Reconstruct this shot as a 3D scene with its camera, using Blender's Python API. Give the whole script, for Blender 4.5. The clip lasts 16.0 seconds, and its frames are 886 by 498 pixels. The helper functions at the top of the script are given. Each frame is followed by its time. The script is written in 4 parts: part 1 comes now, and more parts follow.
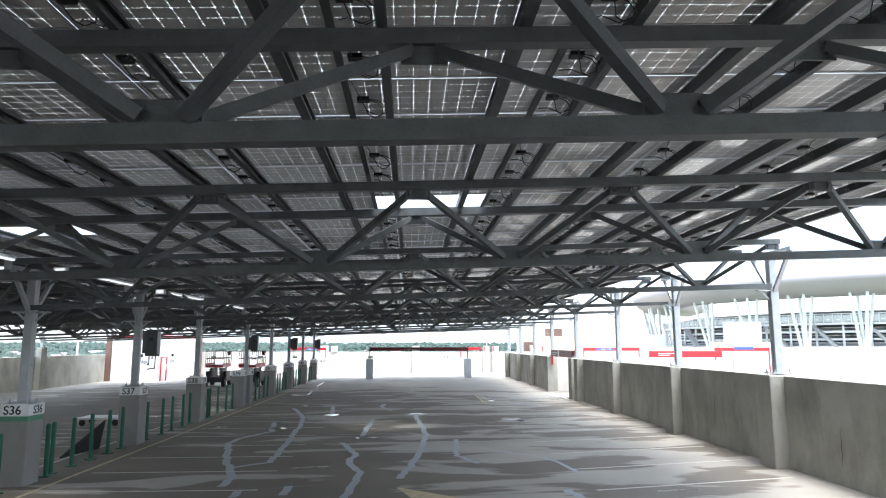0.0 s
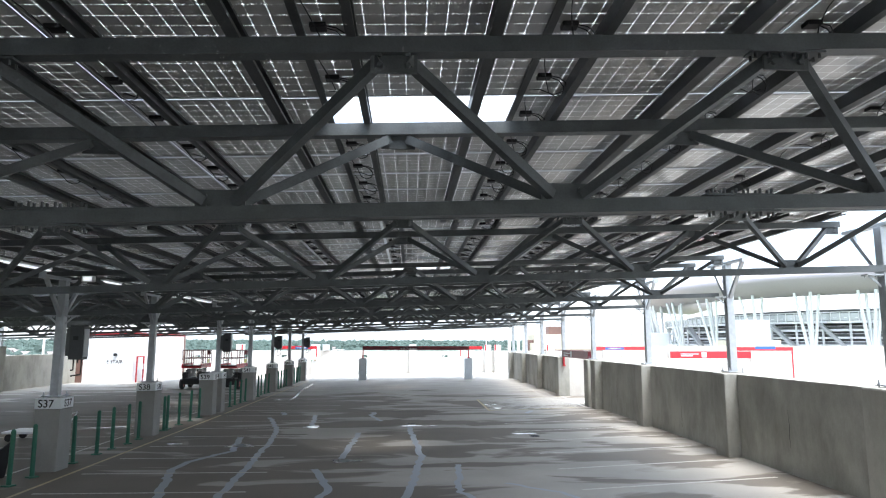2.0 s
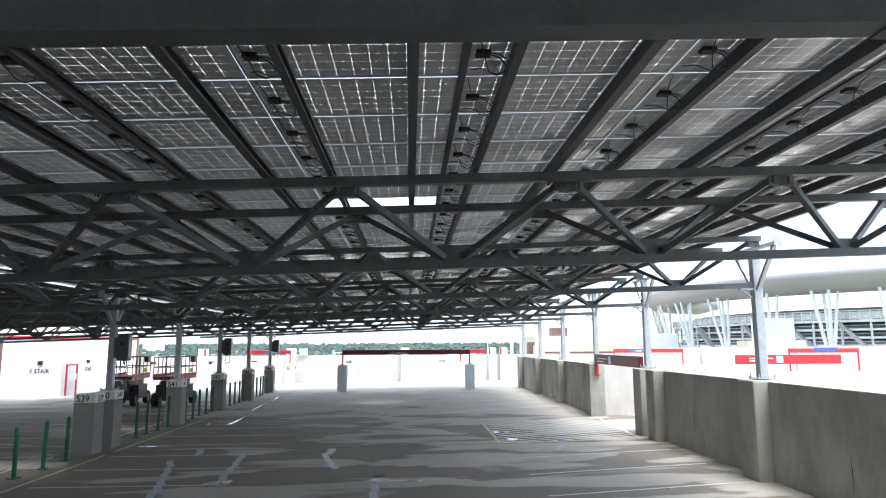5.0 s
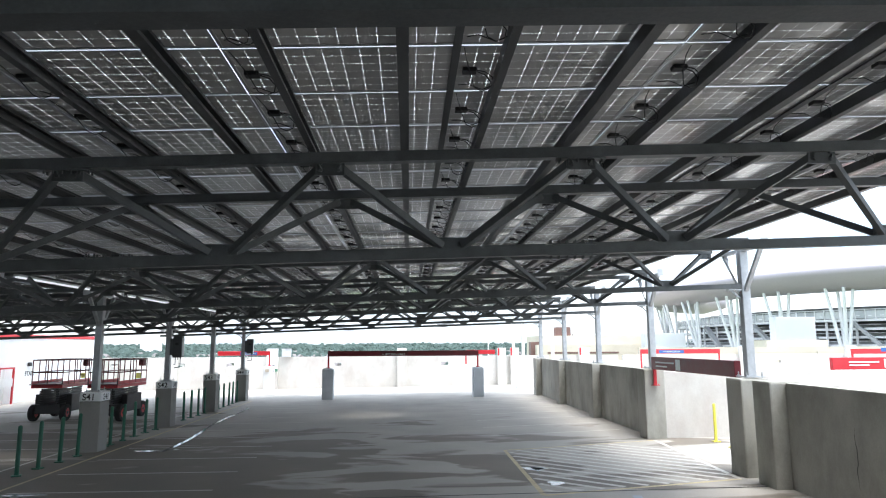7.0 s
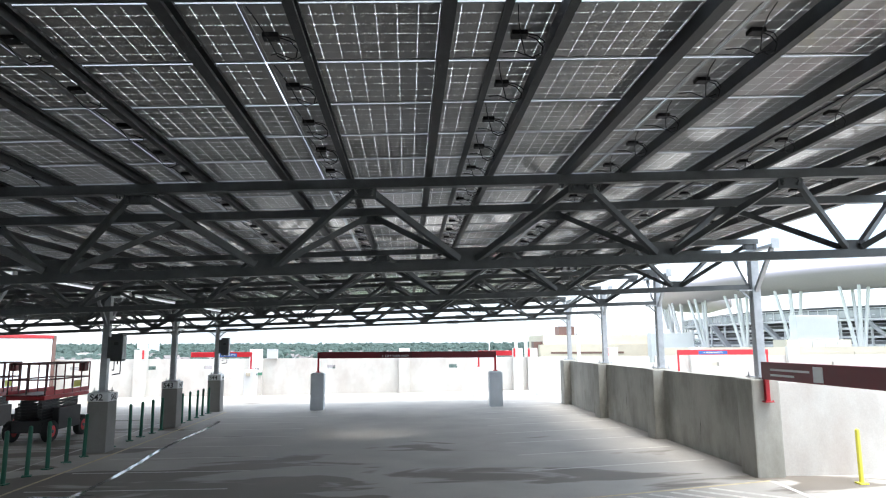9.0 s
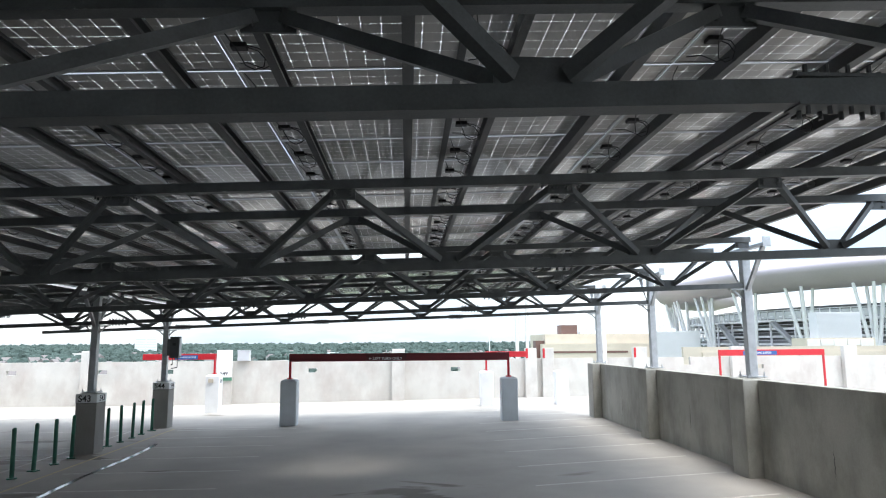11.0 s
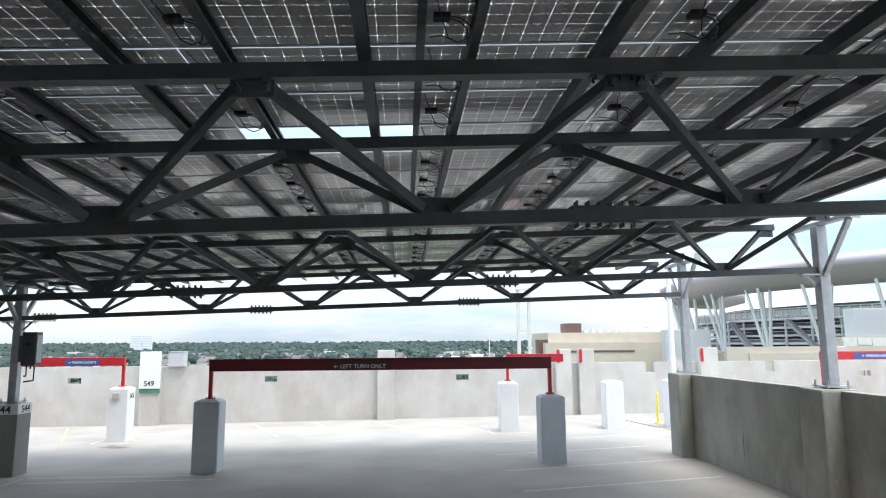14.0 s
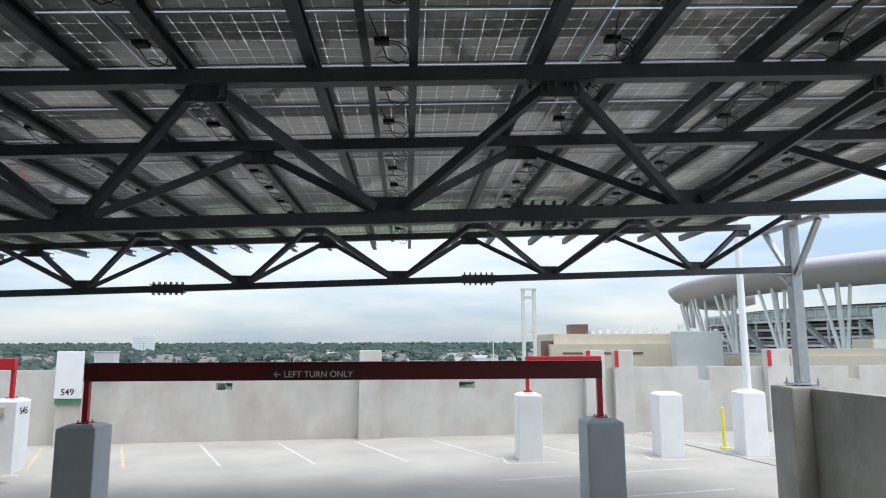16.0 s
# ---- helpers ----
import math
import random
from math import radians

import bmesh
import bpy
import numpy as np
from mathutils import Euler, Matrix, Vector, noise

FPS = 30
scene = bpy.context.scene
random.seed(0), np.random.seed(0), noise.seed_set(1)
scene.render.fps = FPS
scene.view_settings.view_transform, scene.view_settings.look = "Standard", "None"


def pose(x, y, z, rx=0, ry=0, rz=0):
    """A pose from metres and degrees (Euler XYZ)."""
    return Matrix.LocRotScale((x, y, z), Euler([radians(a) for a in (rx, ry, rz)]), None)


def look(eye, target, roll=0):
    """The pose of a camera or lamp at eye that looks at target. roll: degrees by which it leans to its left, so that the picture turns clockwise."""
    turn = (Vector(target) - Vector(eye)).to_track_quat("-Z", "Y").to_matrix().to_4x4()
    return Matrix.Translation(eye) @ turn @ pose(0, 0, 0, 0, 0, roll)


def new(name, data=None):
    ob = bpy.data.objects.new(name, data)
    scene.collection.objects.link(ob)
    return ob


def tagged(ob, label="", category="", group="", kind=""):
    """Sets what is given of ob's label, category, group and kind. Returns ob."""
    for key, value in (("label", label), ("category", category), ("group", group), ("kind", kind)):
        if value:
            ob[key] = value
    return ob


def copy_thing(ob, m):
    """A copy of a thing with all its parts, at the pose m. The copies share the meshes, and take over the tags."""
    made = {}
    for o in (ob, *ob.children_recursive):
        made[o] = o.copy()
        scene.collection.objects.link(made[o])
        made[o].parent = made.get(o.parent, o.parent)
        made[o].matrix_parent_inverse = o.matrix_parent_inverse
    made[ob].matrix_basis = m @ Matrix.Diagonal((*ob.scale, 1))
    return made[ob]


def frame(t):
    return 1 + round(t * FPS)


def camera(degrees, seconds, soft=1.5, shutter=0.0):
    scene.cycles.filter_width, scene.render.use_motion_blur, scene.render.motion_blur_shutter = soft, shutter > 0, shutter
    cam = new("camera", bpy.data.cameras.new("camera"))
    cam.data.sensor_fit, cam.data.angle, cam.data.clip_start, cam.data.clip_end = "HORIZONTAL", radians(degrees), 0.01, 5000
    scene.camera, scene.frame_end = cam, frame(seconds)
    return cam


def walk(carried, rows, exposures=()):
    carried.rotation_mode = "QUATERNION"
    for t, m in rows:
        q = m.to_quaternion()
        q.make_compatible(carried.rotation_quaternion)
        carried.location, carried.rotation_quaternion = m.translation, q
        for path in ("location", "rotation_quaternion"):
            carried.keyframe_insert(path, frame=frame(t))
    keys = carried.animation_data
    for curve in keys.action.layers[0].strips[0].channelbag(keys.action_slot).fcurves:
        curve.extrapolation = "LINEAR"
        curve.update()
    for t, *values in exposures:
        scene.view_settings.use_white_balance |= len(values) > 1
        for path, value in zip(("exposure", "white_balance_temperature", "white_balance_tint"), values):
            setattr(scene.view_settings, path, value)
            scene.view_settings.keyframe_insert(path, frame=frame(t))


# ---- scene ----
cam = camera(68.0, 16.0, soft=1.1)
PATH = [
    (0, (-10.032, -46.888, 3.131), (-9.935, -44.911, 3.419), -0.0),
    (0.5, (-9.986, -45.748, 3.145), (-9.888, -43.771, 3.431), 0.0),
    (1, (-9.928, -44.635, 3.157), (-9.83, -42.658, 3.442), 0.1),
    (1.5, (-9.885, -43.434, 3.19), (-9.784, -41.456, 3.474), 0.1),
    (2, (-9.804, -42.116, 3.226), (-9.704, -40.139, 3.507), 0.1),
    (2.5, (-9.74, -40.736, 3.267), (-9.637, -38.758, 3.546), 0.0),
    (3, (-9.715, -39.187, 3.188), (-9.61, -37.21, 3.475), 0.2),
    (3.5, (-9.578, -37.46, 3.133), (-9.474, -35.484, 3.427), 0.4),
    (4, (-9.3, -35.678, 3.238), (-9.2, -33.701, 3.527), 0.1),
    (6.5, (-8.734, -25.665, 3.222), (-8.634, -23.688, 3.511), -0.4),
    (7, (-8.824, -23.942, 3.217), (-8.721, -21.966, 3.506), -0.3),
    (7.5, (-8.914, -22.269, 3.229), (-8.811, -20.293, 3.517), -0.3),
    (8, (-9.063, -20.616, 3.221), (-8.957, -18.64, 3.509), -0.3),
    (8.5, (-9.03, -18.815, 3.234), (-8.929, -16.838, 3.521), -0.3),
    (9, (-9.168, -17.048, 3.236), (-9.061, -15.072, 3.524), -0.3),
    (11.5, (-8.847, -8.078, 3.253), (-8.734, -6.102, 3.539), -0.5),
    (12, (-8.818, -5.954, 3.228), (-8.697, -3.979, 3.516), -0.5),
    (12.5, (-8.684, -3.985, 3.178), (-8.568, -2.01, 3.471), -0.5),
    (13, (-8.598, -2.537, 3.209), (-8.486, -0.561, 3.497), -0.5),
    (13.5, (-8.534, -1.135, 3.246), (-8.427, 0.842, 3.531), -0.4),
    (14, (-8.549, 0.601, 3.28), (-8.432, 2.577, 3.563), -0.4),
    (14.5, (-8.489, 1.897, 3.254), (-8.371, 3.873, 3.54), -0.4),
    (15, (-8.321, 3.508, 3.214), (-8.211, 5.484, 3.501), -0.4),
    (15.5, (-8.145, 5.265, 3.169), (-8.039, 7.241, 3.457), -0.5),
    (16, (-8.041, 7.137, 3.187), (-7.934, 9.113, 3.474), -0.2),
]
walk(cam, [(t, look(eye, target, roll)) for t, eye, target, roll in PATH],
     exposures=((0, 2.35), (4, 2.2), (6.5, 2.03), (9, 1.98), (12.5, 1.47), (14.75, 1.2), (16, 0.88)))

# ---- world, sun, exposure ----
world = bpy.data.worlds.new("world")
scene.world = world
world.use_nodes = True
wn, wl = world.node_tree.nodes, world.node_tree.links
wn.clear()
w_out = wn.new("ShaderNodeOutputWorld")
w_bg = wn.new("ShaderNodeBackground")
w_sky = wn.new("ShaderNodeTexSky")
w_sky.sky_type = "NISHITA"
w_sky.sun_disc = False
w_sky.sun_elevation = radians(71)
w_sky.sun_rotation = radians(137)
w_bg2 = wn.new("ShaderNodeBackground")
w_add = wn.new("ShaderNodeAddShader")
w_tc = wn.new("ShaderNodeTexCoord")
w_map = wn.new("ShaderNodeMapping")
w_map.inputs["Scale"].default_value = (1.0, 1.0, 5.5)
w_noise = wn.new("ShaderNodeTexNoise")
w_noise.inputs["Scale"].default_value = 2.2
w_noise.inputs["Detail"].default_value = 6
w_noise.inputs["Roughness"].default_value = 0.55
w_ramp = wn.new("ShaderNodeValToRGB")
w_ramp.color_ramp.elements[0].position = 0.36
w_ramp.color_ramp.elements[0].color = (0.43, 0.58, 0.77, 1)
w_ramp.color_ramp.elements[1].position = 0.62
w_ramp.color_ramp.elements[1].color = (0.93, 0.965, 1.01, 1)
wl.new(w_tc.outputs["Generated"], w_map.inputs["Vector"])
wl.new(w_map.outputs["Vector"], w_noise.inputs["Vector"])
wl.new(w_noise.outputs["Fac"], w_ramp.inputs["Fac"])
# an overcast sky is about three times brighter overhead than at the horizon
w_sep = wn.new("ShaderNodeSeparateXYZ")
wl.new(w_tc.outputs["Generated"], w_sep.inputs[0])
w_grad = wn.new("ShaderNodeMapRange")
w_grad.inputs["From Min"].default_value, w_grad.inputs["From Max"].default_value = 0.0, 0.7
w_grad.inputs["To Min"].default_value, w_grad.inputs["To Max"].default_value = 0.36, 1.0
wl.new(w_sep.outputs["Z"], w_grad.inputs["Value"])
w_mul = wn.new("ShaderNodeVectorMath")
w_mul.operation = "SCALE"
wl.new(w_ramp.outputs["Color"], w_mul.inputs[0])
wl.new(w_grad.outputs[0], w_mul.inputs["Scale"])
wl.new(w_mul.outputs[0], w_bg2.inputs["Color"])
wl.new(w_sky.outputs["Color"], w_bg.inputs["Color"])
w_bg.inputs["Strength"].default_value = 0.03
w_bg2.inputs["Strength"].default_value = 0.95
wl.new(w_bg.outputs[0], w_add.inputs[0])
wl.new(w_bg2.outputs[0], w_add.inputs[1])
wl.new(w_add.outputs[0], w_out.inputs["Surface"])

sun_data = bpy.data.lights.new("sun", "SUN")
sun_data.energy, sun_data.angle, sun_data.color = 1.5, radians(30), (1.0, 0.98, 0.95)
sun = new("sun", sun_data)
sun.matrix_world = look((16, -17, 70), (0, 0, 0))

# ---- helpers of this scene ----
SLOPE = 0.033                       # cross fall of the canopy
TOP_Z, LOW_Z, PANEL_Z = 5.80, 4.72, 6.03   # heights over x = 0
COLS = [20.49, 13.66, 6.83, 0.0, -6.93, -15.08, -22.2, -29.0, -35.85, -42.7, -49.5, -56.3]
R_TOP, S_TOP, S_X = 2.34, 1.66, -19.72
X_LEFT, X_WEST = -32.32, -39.1         # the roof's edge beside the stair building, and along the west parapet
Y_NEAR, Y_FAR = -62.0, 23.4


def fz(x):
    """Height of the deck, which falls slightly across."""
    return -0.11 + 0.011 * min(0.0, max(x, -22.0))


def part(name, bm, material, parent=None, label=""):
    me = bpy.data.meshes.new(name)
    bm.to_mesh(me)
    bm.free()
    me.materials.append(material)
    ob = new(name, me)
    if parent is not None:
        ob.parent = parent
    if label:
        ob["label"] = label
    return ob


def share(name, me, parent, m):
    ob = new(name, me)
    ob.parent = parent
    ob.matrix_basis = m
    return ob


def empty(name, x, y, z, label, category, group="", kind="", rz=0.0):
    ob = new(name)
    ob.matrix_basis = pose(x, y, z, 0, 0, rz)
    return tagged(ob, label, category, group, kind)


def box(bm, x0, x1, y0, y1, z0, z1, bevel=0.0):
    vs = [bm.verts.new((x, y, z)) for x in (x0, x1) for y in (y0, y1) for z in (z0, z1)]
    fs = [bm.faces.new([vs[i] for i in q]) for q in ((0, 1, 3, 2), (4, 6, 7, 5), (0, 4, 5, 1), (2, 3, 7, 6), (0, 2, 6, 4), (1, 5, 7, 3))]
    if bevel:
        es = list({e for f in fs for e in f.edges})
        bmesh.ops.bevel(bm, geom=es, offset=bevel, segments=2, affect="EDGES", profile=0.6)
    return bm


def B(*a, bevel=0.0):
    return box(bmesh.new(), *a, bevel=bevel)


def bar(bm, p, q, w, h, up=(0, 0, 1)):
    """A straight square bar from p to q, w wide and h deep."""
    p, q = Vector(p), Vector(q)
    d = (q - p).normalized()
    u = Vector(up)
    if abs(d.dot(u)) > 0.98:
        u = Vector((0, 1, 0))
    s = d.cross(u).normalized()
    n = s.cross(d).normalized()
    vs = [bm.verts.new(c + s * a * w / 2 + n * b * h / 2) for c in (p, q) for a, b in ((-1, -1), (1, -1), (1, 1), (-1, 1))]
    for f in ((3, 2, 1, 0), (4, 5, 6, 7), (0, 1, 5, 4), (1, 2, 6, 5), (2, 3, 7, 6), (3, 0, 4, 7)):
        bm.faces.new([vs[i] for i in f])
    return bm


def rod(bm, p, q, r, r2=None, seg=10):
    """A round bar from p to q."""
    p, q = Vector(p), Vector(q)
    r2 = r if r2 is None else r2
    d = (q - p).normalized()
    s = d.orthogonal().normalized()
    n = d.cross(s)
    a = [bm.verts.new(p + (s * math.cos(t) + n * math.sin(t)) * r) for t in [2 * math.pi * i / seg for i in range(seg)]]
    b = [bm.verts.new(q + (s * math.cos(t) + n * math.sin(t)) * r2) for t in [2 * math.pi * i / seg for i in range(seg)]]
    for i in range(seg):
        j = (i + 1) % seg
        bm.faces.new((a[i], a[j], b[j], b[i]))
    bm.faces.new(a[::-1])
    bm.faces.new(b)
    return bm


def pipe(bm, pts, r, seg=6):
    for p, q in zip(pts, pts[1:]):
        rod(bm, p, q, r, seg=seg)
    return bm


def smooth(ob):
    for p in ob.data.polygons:
        p.use_smooth = True
    return ob


# ---- materials ----
def mat(name, color, rough=0.6, metal=0.0, var=0.15, scale=3.0, fine=40.0, bump=0.1, spec=0.5, stretch=(1, 1, 1), obj=False):
    """A surface with variation at two scales and fine relief."""
    m = bpy.data.materials.new(name)
    m.use_nodes = True
    n, l = m.node_tree.nodes, m.node_tree.links
    b = n["Principled BSDF"]
    b.inputs["Metallic"].default_value = metal
    b.inputs["Specular IOR Level"].default_value = spec
    geo = n.new("ShaderNodeNewGeometry")
    mp = n.new("ShaderNodeMapping")
    mp.inputs["Scale"].default_value = stretch
    if obj:
        tc = n.new("ShaderNodeTexCoord")
        l.new(tc.outputs["Object"], mp.inputs["Vector"])
    else:
        l.new(geo.outputs["Position"], mp.inputs["Vector"])
    n1 = n.new("ShaderNodeTexNoise")
    n1.inputs["Scale"].default_value, n1.inputs["Detail"].default_value = scale, 5
    n2 = n.new("ShaderNodeTexNoise")
    n2.inputs["Scale"].default_value, n2.inputs["Detail"].default_value = fine, 3
    for k in (n1, n2):
        l.new(mp.outputs["Vector"], k.inputs["Vector"])
    mx = n.new("ShaderNodeMath")
    mx.operation = "MULTIPLY_ADD"
    mx.inputs[1].default_value = 0.65
    half = n.new("ShaderNodeMath")
    half.operation = "MULTIPLY"
    half.inputs[1].default_value = 0.35
    l.new(n1.outputs["Fac"], mx.inputs[0])
    l.new(n2.outputs["Fac"], half.inputs[0])
    l.new(half.outputs[0], mx.inputs[2])
    rm = n.new("ShaderNodeValToRGB")
    rm.color_ramp.elements[0].position, rm.color_ramp.elements[1].position = 0.32, 0.68
    rm.color_ramp.elements[0].color = (*[c * (1 - var) for c in color], 1)
    rm.color_ramp.elements[1].color = (*[min(1, c * (1 + var)) for c in color], 1)
    l.new(mx.outputs[0], rm.inputs["Fac"])
    l.new(rm.outputs["Color"], b.inputs["Base Color"])
    rr = n.new("ShaderNodeMapRange")
    rr.inputs["To Min"].default_value, rr.inputs["To Max"].default_value = max(0.02, rough - 0.12), min(1, rough + 0.12)
    l.new(n1.outputs["Fac"], rr.inputs["Value"])
    l.new(rr.outputs[0], b.inputs["Roughness"])
    if bump:
        bp = n.new("ShaderNodeBump")
        bp.inputs["Strength"].default_value, bp.inputs["Distance"].default_value = bump, 0.02
        l.new(n2.outputs["Fac"], bp.inputs["Height"])
        l.new(bp.outputs["Normal"], b.inputs["Normal"])
    return m


def streaked(name, color, dark, amount, rough=0.85):
    """Cast concrete with stains that run down it."""
    m = mat(name, color, rough, var=0.12, scale=0.9, fine=30, bump=0.12)
    n, l = m.node_tree.nodes, m.node_tree.links
    b = n["Principled BSDF"]
    geo = n.new("ShaderNodeNewGeometry")
    mp = n.new("ShaderNodeMapping")
    mp.inputs["Scale"].default_value = (0.8, 0.8, 0.42)
    ns = n.new("ShaderNodeTexNoise")
    ns.inputs["Scale"].default_value, ns.inputs["Detail"].default_value = 1.0, 8
    ns.inputs["Roughness"].default_value = 0.65
    l.new(geo.outputs["Position"], mp.inputs["Vector"])
    l.new(mp.outputs["Vector"], ns.inputs["Vector"])
    rm = n.new("ShaderNodeValToRGB")
    rm.color_ramp.elements[0].position, rm.color_ramp.elements[1].position = 0.42, 0.74
    rm.color_ramp.elements[0].color = (0, 0, 0, 1)
    rm.color_ramp.elements[1].color = (amount, amount, amount, 1)
    l.new(ns.outputs["Fac"], rm.inputs["Fac"])
    mix = n.new("ShaderNodeMix")
    mix.data_type = "RGBA"
    old = b.inputs["Base Color"].links[0].from_socket
    l.new(rm.outputs["Color"], mix.inputs[0])
    l.new(old, mix.inputs[6])
    mix.inputs[7].default_value = (*dark, 1)
    l.new(mix.outputs[2], b.inputs["Base Color"])
    return m


def deck_material():
    """Parking deck: broomed concrete, damp patches that also carry roof shade, puddles and tyre marks."""
    m = mat("deck_concrete", (0.375, 0.35, 0.315), 0.8, var=0.16, scale=0.5, fine=60, bump=0.08)
    n, l = m.node_tree.nodes, m.node_tree.links
    b = n["Principled BSDF"]
    geo = n.new("ShaderNodeNewGeometry")
    mp = n.new("ShaderNodeMapping")
    mp.inputs["Scale"].default_value = (0.20, 0.52, 1)
    l.new(geo.outputs["Position"], mp.inputs["Vector"])
    ns = n.new("ShaderNodeTexNoise")
    ns.inputs["Scale"].default_value, ns.inputs["Detail"].default_value, ns.inputs["Roughness"].default_value = 1.0, 6, 0.5
    ns.inputs["Distortion"].default_value = 0.6
    l.new(mp.outputs["Vector"], ns.inputs["Vector"])
    # damp, with roof shade put into its colour, fades towards the open end
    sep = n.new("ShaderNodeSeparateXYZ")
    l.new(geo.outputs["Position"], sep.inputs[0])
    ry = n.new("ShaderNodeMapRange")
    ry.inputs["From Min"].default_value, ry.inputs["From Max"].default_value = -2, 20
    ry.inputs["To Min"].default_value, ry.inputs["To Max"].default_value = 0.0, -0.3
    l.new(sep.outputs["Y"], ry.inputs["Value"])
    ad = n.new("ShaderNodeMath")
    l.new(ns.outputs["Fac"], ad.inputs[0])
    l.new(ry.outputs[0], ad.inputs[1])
    # more damp on the low side, part of it shade put into the colour
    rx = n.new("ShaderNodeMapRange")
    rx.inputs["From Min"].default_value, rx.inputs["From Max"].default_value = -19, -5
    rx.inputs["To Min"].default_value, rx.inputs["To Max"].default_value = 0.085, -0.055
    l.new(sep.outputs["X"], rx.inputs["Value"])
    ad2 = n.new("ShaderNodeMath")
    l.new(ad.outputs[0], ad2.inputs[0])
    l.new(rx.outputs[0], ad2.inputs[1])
    wet_shade = n.new("ShaderNodeValToRGB")
    wet_shade.color_ramp.elements[0].position, wet_shade.color_ramp.elements[1].position = 0.455, 0.495
    l.new(ad2.outputs[0], wet_shade.inputs["Fac"])
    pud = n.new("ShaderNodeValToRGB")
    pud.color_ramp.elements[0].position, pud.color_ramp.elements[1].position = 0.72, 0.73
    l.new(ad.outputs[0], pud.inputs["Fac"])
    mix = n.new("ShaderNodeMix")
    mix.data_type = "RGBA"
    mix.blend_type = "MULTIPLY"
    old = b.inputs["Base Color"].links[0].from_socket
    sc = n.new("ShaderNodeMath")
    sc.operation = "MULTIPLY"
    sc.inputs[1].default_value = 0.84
    l.new(wet_shade.outputs["Color"], sc.inputs[0])
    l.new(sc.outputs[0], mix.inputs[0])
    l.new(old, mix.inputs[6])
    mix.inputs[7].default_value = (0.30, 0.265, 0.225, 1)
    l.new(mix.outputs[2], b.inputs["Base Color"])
    r1 = n.new("ShaderNodeMapRange")
    r1.inputs["To Min"].default_value, r1.inputs["To Max"].default_value = 0.85, 0.66
    l.new(wet_shade.outputs["Color"], r1.inputs["Value"])
    r2 = n.new("ShaderNodeMapRange")
    r2.inputs["To Min"].default_value, r2.inputs["To Max"].default_value = 1.0, 0.06
    l.new(pud.outputs["Color"], r2.inputs["Value"])
    mu = n.new("ShaderNodeMath")
    mu.operation = "MULTIPLY"
    l.new(r1.outputs[0], mu.inputs[0])
    l.new(r2.outputs[0], mu.inputs[1])
    l.new(mu.outputs[0], b.inputs["Roughness"])
    return m


